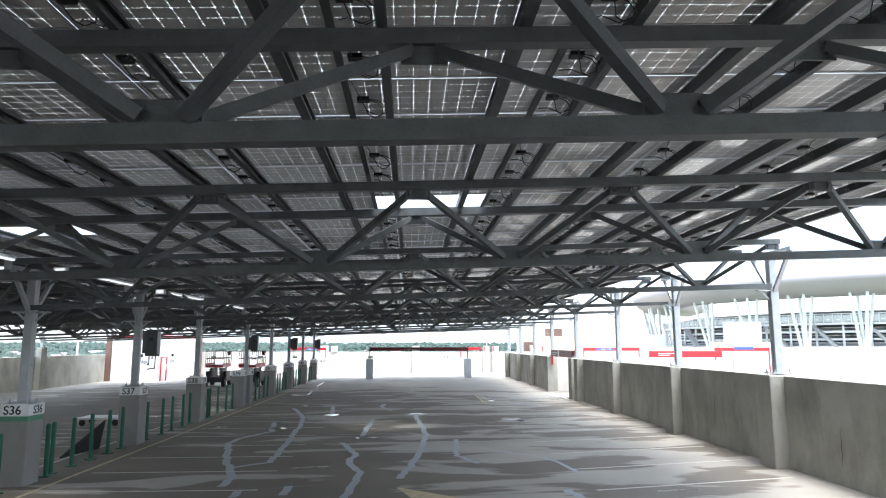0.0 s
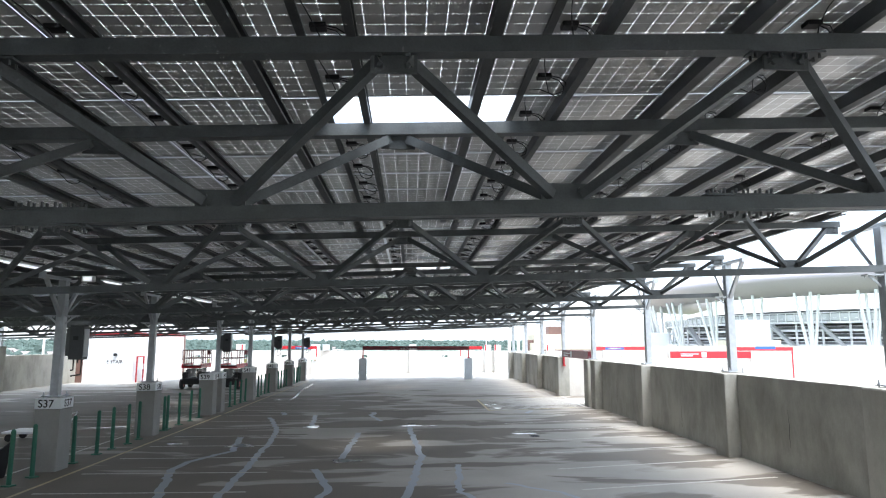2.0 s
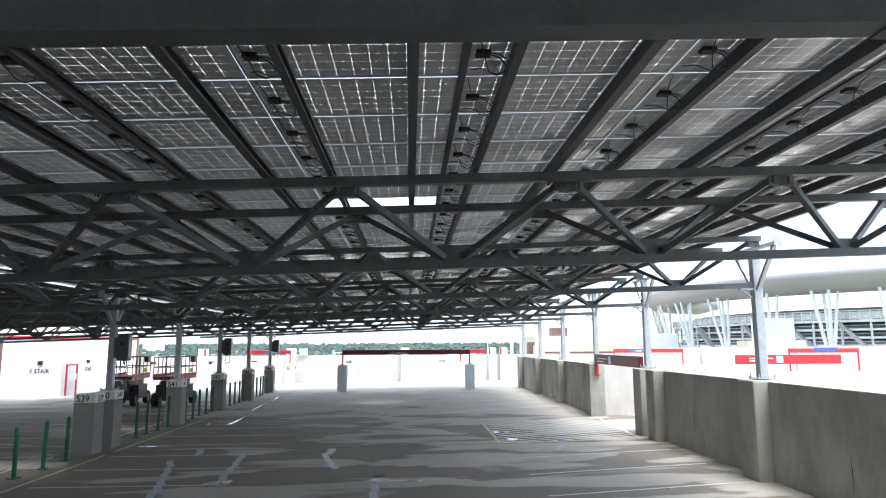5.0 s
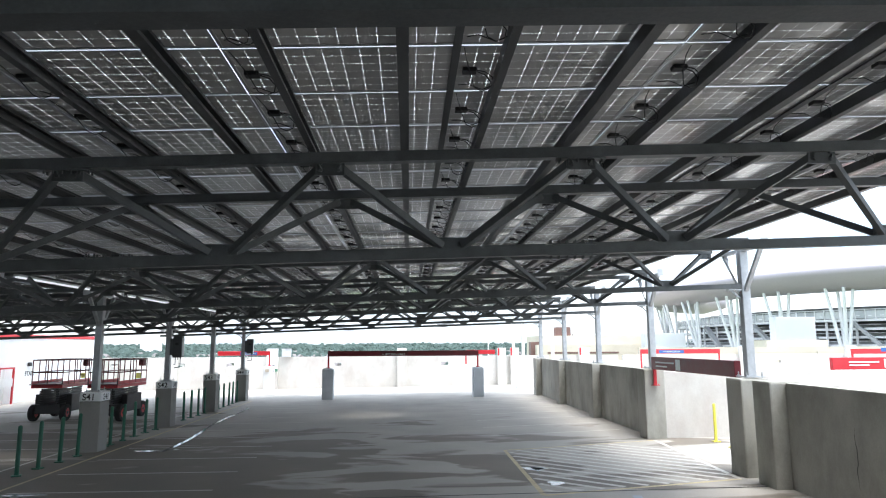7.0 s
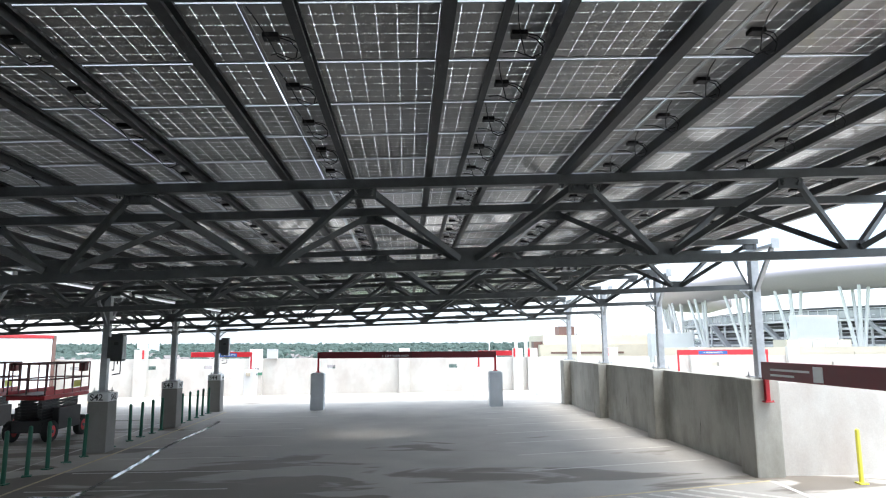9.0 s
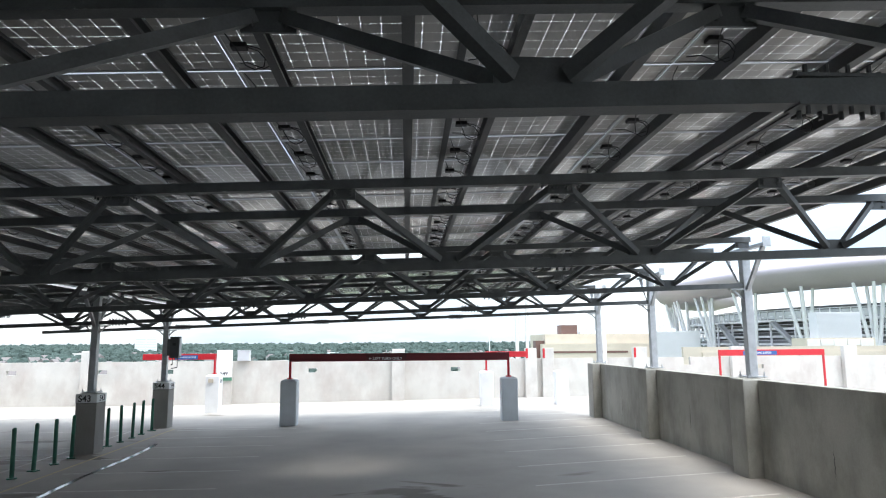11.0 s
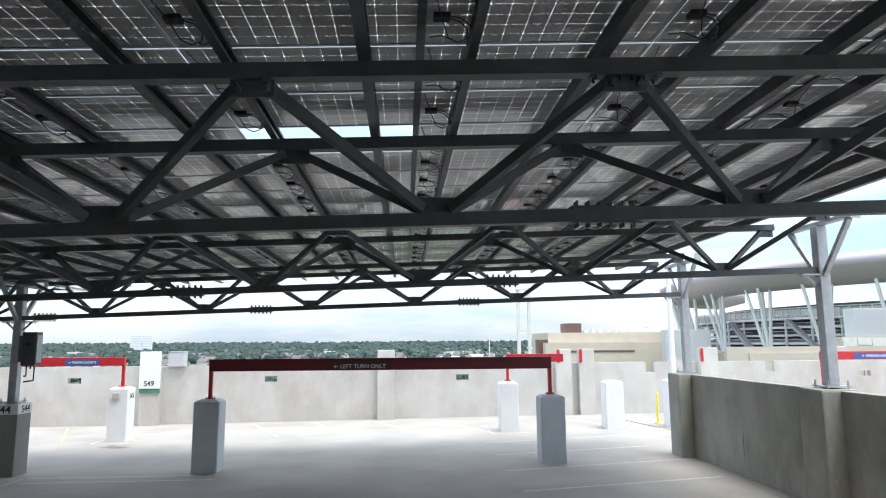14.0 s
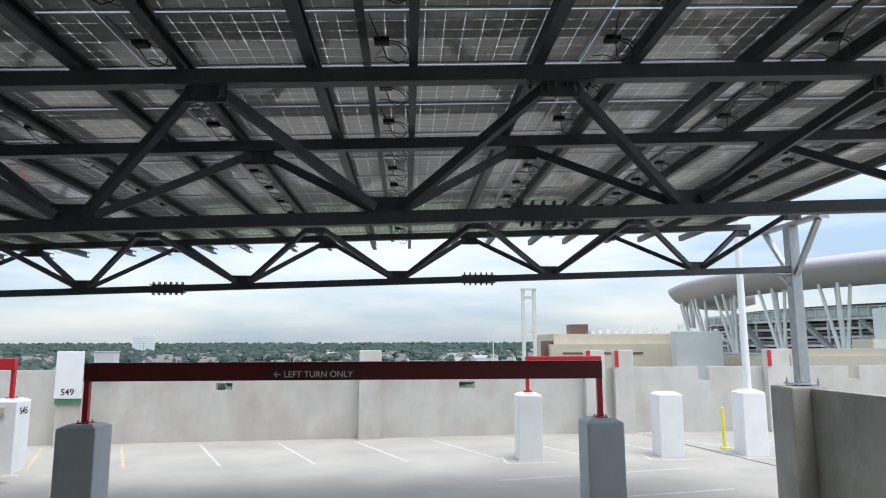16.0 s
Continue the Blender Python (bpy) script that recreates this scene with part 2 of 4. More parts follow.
def panel_material():
    """Glass-glass solar module: 12 x 6 dark cells, with clear glass between them that lets daylight through."""
    m = bpy.data.materials.new("solar_cells")
    m.use_nodes = True
    n, l = m.node_tree.nodes, m.node_tree.links
    b = n["Principled BSDF"]
    out = n["Material Output"]
    tc = n.new("ShaderNodeTexCoord")
    sep = n.new("ShaderNodeSeparateXYZ")
    l.new(tc.outputs["UV"], sep.inputs[0])

    def line(axis, count, length, half):
        a = n.new("ShaderNodeMath")
        a.operation = "MULTIPLY"
        a.inputs[1].default_value = count / length
        l.new(sep.outputs[axis], a.inputs[0])
        p = n.new("ShaderNodeMath")
        p.operation = "PINGPONG"
        p.inputs[1].default_value = 0.5
        l.new(a.outputs[0], p.inputs[0])
        return p, half * count / length

    px, hx = line("X", 12, 1.94, 0.0019)
    py, hy = line("Y", 6, 0.975, 0.0019)

    def below(p, h):
        c = n.new("ShaderNodeMath")
        c.operation = "LESS_THAN"
        c.inputs[1].default_value = h
        l.new(p.outputs[0], c.inputs[0])
        return c

    cx, cy = below(px, hx), below(py, hy)
    # clipped cell corners leave a small diamond of clear glass
    sm = n.new("ShaderNodeMath")
    l.new(px.outputs[0], sm.inputs[0])
    l.new(py.outputs[0], sm.inputs[1])
    dia = below(sm, 0.06)
    mx1 = n.new("ShaderNodeMath")
    mx1.operation = "MAXIMUM"
    l.new(cx.outputs[0], mx1.inputs[0])
    l.new(cy.outputs[0], mx1.inputs[1])
    mx2 = n.new("ShaderNodeMath")
    mx2.operation = "MAXIMUM"
    l.new(mx1.outputs[0], mx2.inputs[0])
    l.new(dia.outputs[0], mx2.inputs[1])
    info = n.new("ShaderNodeObjectInfo")
    nz = n.new("ShaderNodeTexNoise")
    nz.inputs["Scale"].default_value = 2.5
    geo = n.new("ShaderNodeNewGeometry")
    l.new(geo.outputs["Position"], nz.inputs["Vector"])
    rm = n.new("ShaderNodeValToRGB")
    rm.color_ramp.elements[0].color = (0.36, 0.354, 0.338, 1)
    rm.color_ramp.elements[1].color = (0.55, 0.54, 0.518, 1)
    av = n.new("ShaderNodeMath")
    av.operation = "MULTIPLY_ADD"
    av.inputs[1].default_value = 0.4
    mixr = n.new("ShaderNodeMath")
    l.new(info.outputs["Random"], mixr.inputs[0])
    l.new(geo.outputs["Random Per Island"], mixr.inputs[1])
    frac = n.new("ShaderNodeMath")
    frac.operation = "FRACT"
    l.new(mixr.outputs[0], frac.inputs[0])
    l.new(frac.outputs[0], av.inputs[0])
    hv = n.new("ShaderNodeMath")
    hv.operation = "MULTIPLY"
    hv.inputs[1].default_value = 0.6
    l.new(nz.outputs["Fac"], hv.inputs[0])
    l.new(hv.outputs[0], av.inputs[2])
    l.new(av.outputs[0], rm.inputs["Fac"])
    l.new(rm.outputs["Color"], b.inputs["Base Color"])
    b.inputs["Roughness"].default_value = 0.12
    b.inputs["IOR"].default_value = 1.62
    tr = n.new("ShaderNodeBsdfTranslucent")
    tr.inputs["Color"].default_value = (0.85, 0.85, 0.84, 1)
    ms = n.new("ShaderNodeMixShader")
    l.new(mx2.outputs[0], ms.inputs[0])
    l.new(b.outputs[0], ms.inputs[1])
    l.new(tr.outputs[0], ms.inputs[2])
    l.new(ms.outputs[0], out.inputs["Surface"])
    return m


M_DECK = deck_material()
M_WALL = streaked("wall_concrete", (0.40, 0.39, 0.35), (0.175, 0.172, 0.145), 0.85)
M_PED = streaked("pedestal_concrete", (0.28, 0.27, 0.255), (0.17, 0.16, 0.145), 0.5)
M_FARWALL = streaked("pale_wall_concrete", (0.54, 0.525, 0.49), (0.36, 0.29, 0.26), 0.6)
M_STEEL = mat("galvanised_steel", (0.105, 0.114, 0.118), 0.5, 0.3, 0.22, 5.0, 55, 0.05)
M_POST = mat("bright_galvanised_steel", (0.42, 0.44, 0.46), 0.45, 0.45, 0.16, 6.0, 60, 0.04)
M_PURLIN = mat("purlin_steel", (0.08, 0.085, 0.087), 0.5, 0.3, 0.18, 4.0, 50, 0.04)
M_BOLT = mat("bolt_steel", (0.12, 0.125, 0.13), 0.5, 0.7, 0.2)
M_CELL = panel_material()
M_FRAME = mat("module_aluminium", (0.42, 0.43, 0.44), 0.4, 0.8, 0.08)
M_BLACK = mat("black_plastic", (0.018, 0.018, 0.02), 0.5, 0, 0.2, bump=0.02)
M_WHITE = mat("white_paint", (0.78, 0.79, 0.80), 0.55, 0, 0.06, 2.0, 30, 0.04)
M_GREYP = mat("grey_paint", (0.55, 0.585, 0.61), 0.6, 0, 0.08, 2.0, 30, 0.05)
M_LINE = mat("worn_line_paint", (0.52, 0.50, 0.46), 0.75, 0, 0.25, 6.0, 45, 0.05)
M_YLINE = mat("worn_yellow_paint", (0.50, 0.42, 0.27), 0.75, 0, 0.25, 6.0, 45, 0.05)
M_YELLOW = mat("yellow_plastic", (0.80, 0.74, 0.10), 0.45, 0, 0.08)
M_GREEN = mat("green_paint", (0.010, 0.11, 0.065), 0.45, 0, 0.15, 8.0, 50, 0.04)
M_BAND = mat("green_band_paint", (0.09, 0.26, 0.17), 0.6, 0, 0.12)
M_RED = mat("red_paint", (0.50, 0.02, 0.03), 0.4, 0, 0.08, 4.0, 40, 0.03)
M_MAROON = mat("maroon_paint", (0.14, 0.010, 0.016), 0.45, 0, 0.1, 4.0, 40, 0.03)
M_BLUE = mat("blue_sign", (0.03, 0.10, 0.30), 0.5, 0, 0.05)
M_INK = mat("black_lettering", (0.02, 0.02, 0.022), 0.6, 0, 0.1, bump=0)
M_LETTER = mat("white_lettering", (0.75, 0.76, 0.77), 0.6, 0, 0.05, bump=0)
M_SEAL = mat("crack_sealant", (0.25, 0.285, 0.345), 0.36, 0, 0.12, 10, 60, 0.05)
M_JOINT = mat("joint_rubber", (0.035, 0.034, 0.033), 0.7, 0, 0.2)
M_CABINET = mat("inverter_grey", (0.075, 0.08, 0.085), 0.45, 0.2, 0.08, 3, 40, 0.02)
M_RUBBER = mat("tyre_rubber", (0.02, 0.02, 0.021), 0.8, 0, 0.2, 10, 60, 0.1)
M_PIPE = mat("cable_pipe", (0.22, 0.05, 0.045), 0.55, 0.1, 0.2)
M_BEIGE = mat("beige_render", (0.55, 0.49, 0.40), 0.85, 0, 0.08, 0.3, 6, 0.05)
M_BROWN = mat("brown_cladding", (0.16, 0.09, 0.075), 0.6, 0, 0.1, 0.4, 6, 0.03)
M_ROOFSKIN = mat("stadium_skin", (0.41, 0.37, 0.40), 0.45, 0.1, 0.06, 0.05, 2, 0.02)
M_STRUT = mat("stadium_steel", (0.74, 0.75, 0.76), 0.5, 0.2, 0.06, 0.3, 4, 0.02)
M_STAND = mat("stand_concrete", (0.34, 0.35, 0.36), 0.8, 0, 0.12, 0.2, 4, 0.05)
# shade of the stadium's openings as a flat grey, lifted for haze
M_SHADE = mat("opening_shade", (0.22, 0.226, 0.235), 0.8, 0, 0.2, 0.4, 5, 0.0)
M_GLASS = mat("far_glass", (0.5, 0.53, 0.55), 0.12, 0.2, 0.1, 0.5, 4, 0.0)
# leaf green with the bluish cast of distance haze put into the colour
M_LEAF = mat("hazy_foliage", (0.06, 0.085, 0.076), 0.95, 0, 0.45, 0.02, 0.6, 0.0, spec=0.1)
M_GRASS = mat("far_ground", (0.10, 0.13, 0.07), 0.95, 0, 0.35, 0.01, 0.3, 0.0)
M_HOUSE = mat("house_walls", (0.66, 0.64, 0.61), 0.85, 0, 0.15, 0.05, 1, 0.0)
M_HROOF = mat("house_roofs", (0.17, 0.155, 0.15), 0.85, 0, 0.25, 0.05, 1, 0.0)
M_LAMP = mat("lamp_housing", (0.70, 0.72, 0.74), 0.4, 0.1, 0.05)
M_RAIL = mat("dark_red_rail_paint", (0.09, 0.012, 0.015), 0.45, 0, 0.15)
M_CORR = mat("corrugated_metal", (0.60, 0.61, 0.63), 0.5, 0.3, 0.06, 0.2, 5, 0.03)

# ---- large structure: deck and walls ----
def deck():
    bm = bmesh.new()
    xs = [-39.4, -22.0, -11.0, 0.0, 62.0]
    ys = [-75.0, 34.0]
    top = [[bm.verts.new((x, y, fz(x))) for y in ys] for x in xs]
    low = [[bm.verts.new((x, y, -0.9)) for y in ys] for x in xs]
    for i in range(len(xs) - 1):
        bm.faces.new((top[i][0], top[i + 1][0], top[i + 1][1], top[i][1]))
        bm.faces.new((low[i][0], low[i][1], low[i + 1][1], low[i + 1][0]))
        for j in (0, 1):
            bm.faces.new((top[i][j], low[i][j], low[i + 1][j], top[i + 1][j]))
    for i in (0, -1):
        bm.faces.new((top[i][0], top[i][1], low[i][1], low[i][0]))
    bmesh.ops.recalc_face_normals(bm, faces=bm.faces)
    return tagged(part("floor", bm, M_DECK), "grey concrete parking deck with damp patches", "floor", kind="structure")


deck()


def wall(name, x0, x1, y0, y1, z1, material, label, bevel=0.02, z0=-0.4):
    return tagged(part(name, B(x0, x1, y0, y1, z0, z1, bevel=bevel), material), label, "wall", kind="structure")


WALL_LABEL = "stained cast concrete parapet wall along the bay"
for i, (ya, yb) in enumerate(((0.42, 6.43), (7.23, 13.26), (14.06, 20.09))):
    wall("wall_east_%d" % (i + 1), -0.01, 0.22, ya, yb, R_TOP - 0.05, M_WALL, WALL_LABEL)
for i, (ya, yb) in enumerate(((-14.68, -8.68), (-21.8, -15.48), (-28.6, -22.6), (-35.45, -29.4), (-42.3, -36.25), (-75, -43.1))):
    wall("wall_south_east_%d" % (i + 1), -0.01, 0.22, ya, yb, R_TOP - 0.05, M_WALL, WALL_LABEL)
for y in COLS[:3] + COLS[5:10] + [0.0, -6.93, -8.28]:
    ob = part("pilaster", B(-0.40, 0.34, y - 0.4, y + 0.4, -0.4, R_TOP - 0.02, bevel=0.05), M_WALL)
    tagged(ob, "cast concrete pilaster with chamfered corners carrying a post", "pilaster", "pilasters", "structure")
wall("wall_ramp", 0.34, 9.0, -0.22, 0.06, R_TOP - 0.12, M_FARWALL, "bright concrete side wall beside the opening")
wall("wall_ramp_south", 0.34, 9.0, -8.4, -8.1, R_TOP - 0.12, M_FARWALL, "concrete side wall beside the opening")
FW = 32.1
HOLES = (-33.0, -27.6, -23.6, -14.75, -5.8, 14.0, 23.0)
NOTCHES = ((3.05, 3.5), (9.0, 9.45))   # gaps in the parapet's top
bm = bmesh.new()
box(bm, -39.2, 62, FW, FW + 0.25, -0.4, 1.54)
for a, b in zip((-39.2, *[h + 0.3 for h in HOLES]), (*[h - 0.3 for h in HOLES], 62)):
    box(bm, a, b, FW, FW + 0.25, 1.54, 1.80)
for a, b in zip((-39.2, *[n[1] for n in NOTCHES]), (*[n[0] for n in NOTCHES], 62)):
    box(bm, a, b, FW, FW + 0.25, 1.80, 2.3)
tagged(part("wall_north", bm, M_FARWALL), "pale concrete parapet wall with small rectangular openings", "wall", kind="structure")
wall("wall_west", -39.5, -39.2, -75, FW + 0.25, 2.2, M_WALL, "stained concrete parapet wall of the deck")
wall("wall_far_east", 61.7, 62.0, -75, FW, 1.6, M_FARWALL, "pale concrete parapet wall of the deck")
wall("wall_behind", -39.2, 62, -75.3, -75, 2.2, M_FARWALL, "pale concrete parapet wall of the deck")
for x, w, top in ((-28.3, 0.9, 2.97), (-20.1, 0.9, 2.25), (-9.4, 0.8, 2.97), (-1.02, 0.74, 2.95), (0.08, 0.74, 2.95), (6.05, 0.9, 2.97), (12.5, 0.9, 2.97), (20.0, 0.9, 2.97), (29.5, 0.9, 2.97)):
    ob = part("pilaster", B(x - w / 2, x + w / 2, FW - 0.35, FW - 0.004, -0.4, top, bevel=0.03), M_FARWALL)
    tagged(ob, "pale concrete pilaster against the end wall", "pilaster", "end wall pilasters", "structure")


# ---- canopy: trusses, purlins, solar modules ----
def tz(base, x):
    return base + SLOPE * x


def gusset(bm, x, y, z, w, h):
    """A plate with bolt heads where the diagonals meet a chord."""
    box(bm, x - w / 2, x + w / 2, y - 0.012, y + 0.012, z - h / 2, z + h / 2)
    for sx in (-0.3, 0.3):
        for sz in (-0.22, 0.22):
            rod(bm, (x + sx * w, y - 0.045, z + sz * h), (x + sx * w, y + 0.045, z + sz * h), 0.022, seg=6)


NODE_X0, NODE_DX = -8.24, 3.1
LOW_NODES = [NODE_X0 + NODE_DX * k for k in range(-9, 3)]
UP_NODES = [NODE_X0 + NODE_DX * (k + 0.5) for k in range(-10, 3)]


def truss(x0, x2):
    """Three-chord truss: one low chord, two top chords, two webs of diagonals."""
    t = empty("roof_truss", 0, 0, 0, "grey galvanised three-chord steel truss under the solar roof", "truss", "roof trusses")
    x1 = -0.04
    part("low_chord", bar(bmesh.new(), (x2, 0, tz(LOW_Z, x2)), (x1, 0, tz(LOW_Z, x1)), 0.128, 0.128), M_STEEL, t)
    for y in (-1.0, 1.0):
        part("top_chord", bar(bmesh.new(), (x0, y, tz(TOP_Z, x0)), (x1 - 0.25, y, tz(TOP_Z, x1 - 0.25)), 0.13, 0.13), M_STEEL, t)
    for u in UP_NODES:
        if u < x0:
            continue
        for y in (-1.0, 1.0):
            for lx in (u - NODE_DX / 2, u + NODE_DX / 2):
                if lx > -0.5 or lx < x2:
                    continue
                s = 1 if lx > u else -1
                p = (u + s * 0.10, y, tz(TOP_Z, u) - 0.10)
                q = (lx - s * 0.14, y * 0.06, tz(LOW_Z, lx) + 0.10)
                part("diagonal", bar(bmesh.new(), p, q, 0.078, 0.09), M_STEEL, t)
            bm = bmesh.new()
            gusset(bm, u, y, tz(TOP_Z, u) - 0.11, 0.36, 0.20)
            part("gusset_plate", bm, M_STEEL, t)
    for lx in LOW_NODES:
        if x2 < lx < -0.5:
            bm = bmesh.new()
            gusset(bm, lx, 0, tz(LOW_Z, lx) + 0.11, 0.44, 0.22)
            part("gusset_plate", bm, M_STEEL, t)
    # bolted splices in the low chord
    for sx in (-6.6, -12.8, -19.0):
        bm = bmesh.new()
        z = tz(LOW_Z, sx)
        for dz in (-0.074, 0.074):
            part("splice_plate", B(sx - 0.34, sx + 0.34, -0.07, 0.07, z + dz - 0.009, z + dz + 0.009), M_STEEL, t)
        for k in range(6):
            bx = sx - 0.28 + 0.112 * k
            for by in (-0.04, 0.04):
                rod(bm, (bx, by, z - 0.125), (bx, by, z + 0.135), 0.013, seg=6)
        tagged(part("bolts", bm, M_BOLT, t), kind="stuff")
    for u in (-6.69, -12.89, -19.09, -25.29):
        bm = bmesh.new()
        z = tz(TOP_Z, u)
        part("splice_plate", B(u - 0.3, u + 0.3, -1.07, -0.93, z - 0.085, z - 0.067), M_STEEL, t)
        for k in range(6):
            for by in (-1.04, -0.96):
                rod(bm, (u - 0.26 + 0.104 * k, by, z - 0.125), (u - 0.26 + 0.104 * k, by, z - 0.08), 0.013, seg=6)
        tagged(part("bolts", bm, M_BOLT, t), kind="stuff")
    return t


short = truss(X_LEFT + 1.0, X_LEFT + 7.2)
first = truss(X_WEST, X_WEST)
TRUSS_Y = [20.45, 13.68, 6.8, 0.03, -6.97, -15.1, -21.75, -29.4, -36.3, -43.08, -50.0, -56.8]
short.matrix_basis = pose(0, TRUSS_Y[0], 0)
first.matrix_basis = pose(0, TRUSS_Y[1], 0)
for y in TRUSS_Y[2:]:
    copy_thing(first, pose(-0.15 if y < -28 else 0.0, y, 0))

ROW_X, ROW_DX, SEAM_DY = -10.43, 1.99, 1.0195
BREAK_Y = -29.3                     # the roof is laid in two sections that are a little out of step
SECTIONS = (                        # offset across, a seam's y, the stretch that it covers, modules left out
    (0.02, -18.667, BREAK_Y, Y_FAR, {(0, -2), (0, 26), (-6, -9), (-5, 5), (-6, 15), (-7, 2)}),
    (-0.26, -31.63, Y_NEAR, BREAK_Y, {(0, -4), (-6, -10), (-4, -2)}),
)
ROWS = range(-14, 5)
Y_STAIR = 15.3                      # the outer rows stop short of the stair building


def purlin(x, wide, ya, yb):
    """A C-section purlin that runs the length of a roof section."""
    bm = bmesh.new()
    z = tz(PANEL_Z, x) - 0.03
    d, w, s = 0.135, wide, 0.006
    prof = [(0, 0), (w, 0), (w, -0.03), (w - s, -0.03), (w - s, -s), (s, -s), (s, s - d), (w - s, s - d), (w - s, 0.03 - d), (w, 0.03 - d), (w, -d), (0, -d)]
    ends = [[bm.verts.new((x - w / 2 + u, y, z + v)) for u, v in prof] for y in (ya, yb)]
    for i in range(len(prof)):
        j = (i + 1) % len(prof)
        bm.faces.new((ends[0][i], ends[0][j], ends[1][j], ends[1][i]))
    bm.faces.new(ends[0][::-1])
    bm.faces.new(ends[1])
    bmesh.ops.recalc_face_normals(bm, faces=bm.faces)
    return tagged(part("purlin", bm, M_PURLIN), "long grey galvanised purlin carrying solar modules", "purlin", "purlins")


for shift, seam, ya, yb, gaps in SECTIONS:
    end = yb + (0.35 if yb == Y_FAR else -0.02)
    for r in ROWS:
        g = ROW_X + shift + ROW_DX * r
        stop = min(end, Y_STAIR) if r < -11 else end
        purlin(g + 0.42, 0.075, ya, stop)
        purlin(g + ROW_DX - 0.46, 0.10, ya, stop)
TILT = math.degrees(math.atan(SLOPE))


def module_meshes():
    bm = bmesh.new()
    box(bm, -0.962, 0.962, -0.470, 0.470, -0.003, 0.003)
    uv = bm.loops.layers.uv.new("UVMap")
    for f in bm.faces:
        for lp in f.loops:
            lp[uv].uv = lp.vert.co.xy
    glass = bpy.data.meshes.new("glass")
    bm.to_mesh(glass)
    bm.free()
    glass.materials.append(M_CELL)
    bm = bmesh.new()
    for s in (-1, 1):
        box(bm, -0.991, 0.991, s * 0.484 - 0.014, s * 0.484 + 0.014, -0.010, 0.006)
        box(bm, s * 0.9765 - 0.0145, s * 0.9765 + 0.0145, -0.470, 0.470, -0.010, 0.006)
    rim = bpy.data.meshes.new("rim")
    bm.to_mesh(rim)
    bm.free()
    rim.materials.append(M_FRAME)
    bm = bmesh.new()
    box(bm, -0.91, -0.78, -0.06, 0.04, -0.045, -0.004, bevel=0.008)
    pipe(bm, [(-0.79, 0.0, -0.025), (-0.70, 0.02, -0.05), (-0.645, 0.04, -0.11), (-0.66, 0.06, -0.17), (-0.73, 0.05, -0.20), (-0.80, 0.03, -0.17), (-0.85, -0.10, -0.08), (-0.90, -0.30, -0.03), (-0.93, -0.48, -0.02)], 0.005, 5)
    pipe(bm, [(-0.79, -0.03, -0.025), (-0.70, -0.02, -0.04), (-0.62, 0.06, -0.06), (-0.60, 0.18, -0.09), (-0.70, 0.26, -0.10), (-0.84, 0.24, -0.05), (-0.92, 0.36, -0.008)], 0.0045, 5)
    boxm = bpy.data.meshes.new("junction_box")
    bm.to_mesh(boxm)
    bm.free()
    boxm.materials.append(M_BLACK)
    return glass, rim, boxm


GLASS_ME, RIM_ME, JUNC_ME = module_meshes()
rng = random.Random(7)
roof = empty("solar_roof", 0, 0, 0, "roof of dark glass solar modules with bright seams", "solar roof")


def joined(name, me, places):
    """The modules further off, as one mesh."""
    src = np.array([v.co[:] for v in me.vertices])
    polys = [list(p.vertices) for p in me.polygons]
    vs, fs = [], []
    for i, m in enumerate(places):
        a = np.array(m)
        vs.append(src @ a[:3, :3].T + a[:3, 3])
        fs += [[v + i * len(src) for v in p] for p in polys]
    out = bpy.data.meshes.new(name)
    out.from_pydata(np.concatenate(vs).tolist(), [], fs)
    out.materials.append(me.materials[0])
    if me.uv_layers:
        one = np.array([d.uv[:] for d in me.uv_layers[0].data])
        out.uv_layers.new(name="UVMap").data.foreach_set("uv", np.tile(one, (len(places), 1)).ravel())
    ob = new(name, out)
    ob.parent = roof
    return tagged(ob, kind="stuff")


far = []
for shift, seam, ya, yb, gaps in SECTIONS:
    k0, k1 = math.ceil((ya - seam) / SEAM_DY), math.floor((yb - seam) / SEAM_DY)
    for r in ROWS:
        x = ROW_X + shift + ROW_DX * (r + 0.5)
        for k in range(k0, k1):
            y = seam + SEAM_DY * (k + 0.5)
            if (r, k) in gaps or (r < -11 and y > Y_STAIR - 0.5):
                continue
            m = pose(x + rng.uniform(-0.003, 0.003), y + rng.uniform(-0.003, 0.003), tz(PANEL_Z, x), rng.uniform(-0.15, 0.15), -TILT + rng.uniform(-0.15, 0.15), 0)
            if -2 < r < 3 and y > -44:
                p = share("solar_module", GLASS_ME, roof, m)
                share("rim", RIM_ME, p, Matrix())
                share("junction_box", JUNC_ME, p, Matrix())
            else:
                far.append(m)
    # added grey strips close the long seams to daylight, but for the open ones
    for r in ROWS:
        if r in ((1, -3, 3) if shift > 0 else (0, 1, -3)):
            g = ROW_X + shift + ROW_DX * r
            part("seam_strip", bar(bmesh.new(), (g, ya, tz(PANEL_Z, g) - 0.022), (g, yb, tz(PANEL_Z, g) - 0.022), 0.07, 0.02), M_PURLIN, roof, "grey strip added under a seam to close it to daylight")
# a row of shorter modules closes the gap between the two sections
for r in ROWS:
    x = ROW_X + ROW_DX * (r + 0.5)
    far.append(pose(x, -29.22, tz(PANEL_Z, x), 0, -TILT, 0) @ Matrix.Diagonal((1.0, 0.70, 1.0, 1.0)))
joined("solar_modules", GLASS_ME, far)
joined("rims", RIM_ME, far)
joined("junction_boxes", JUNC_ME, far)


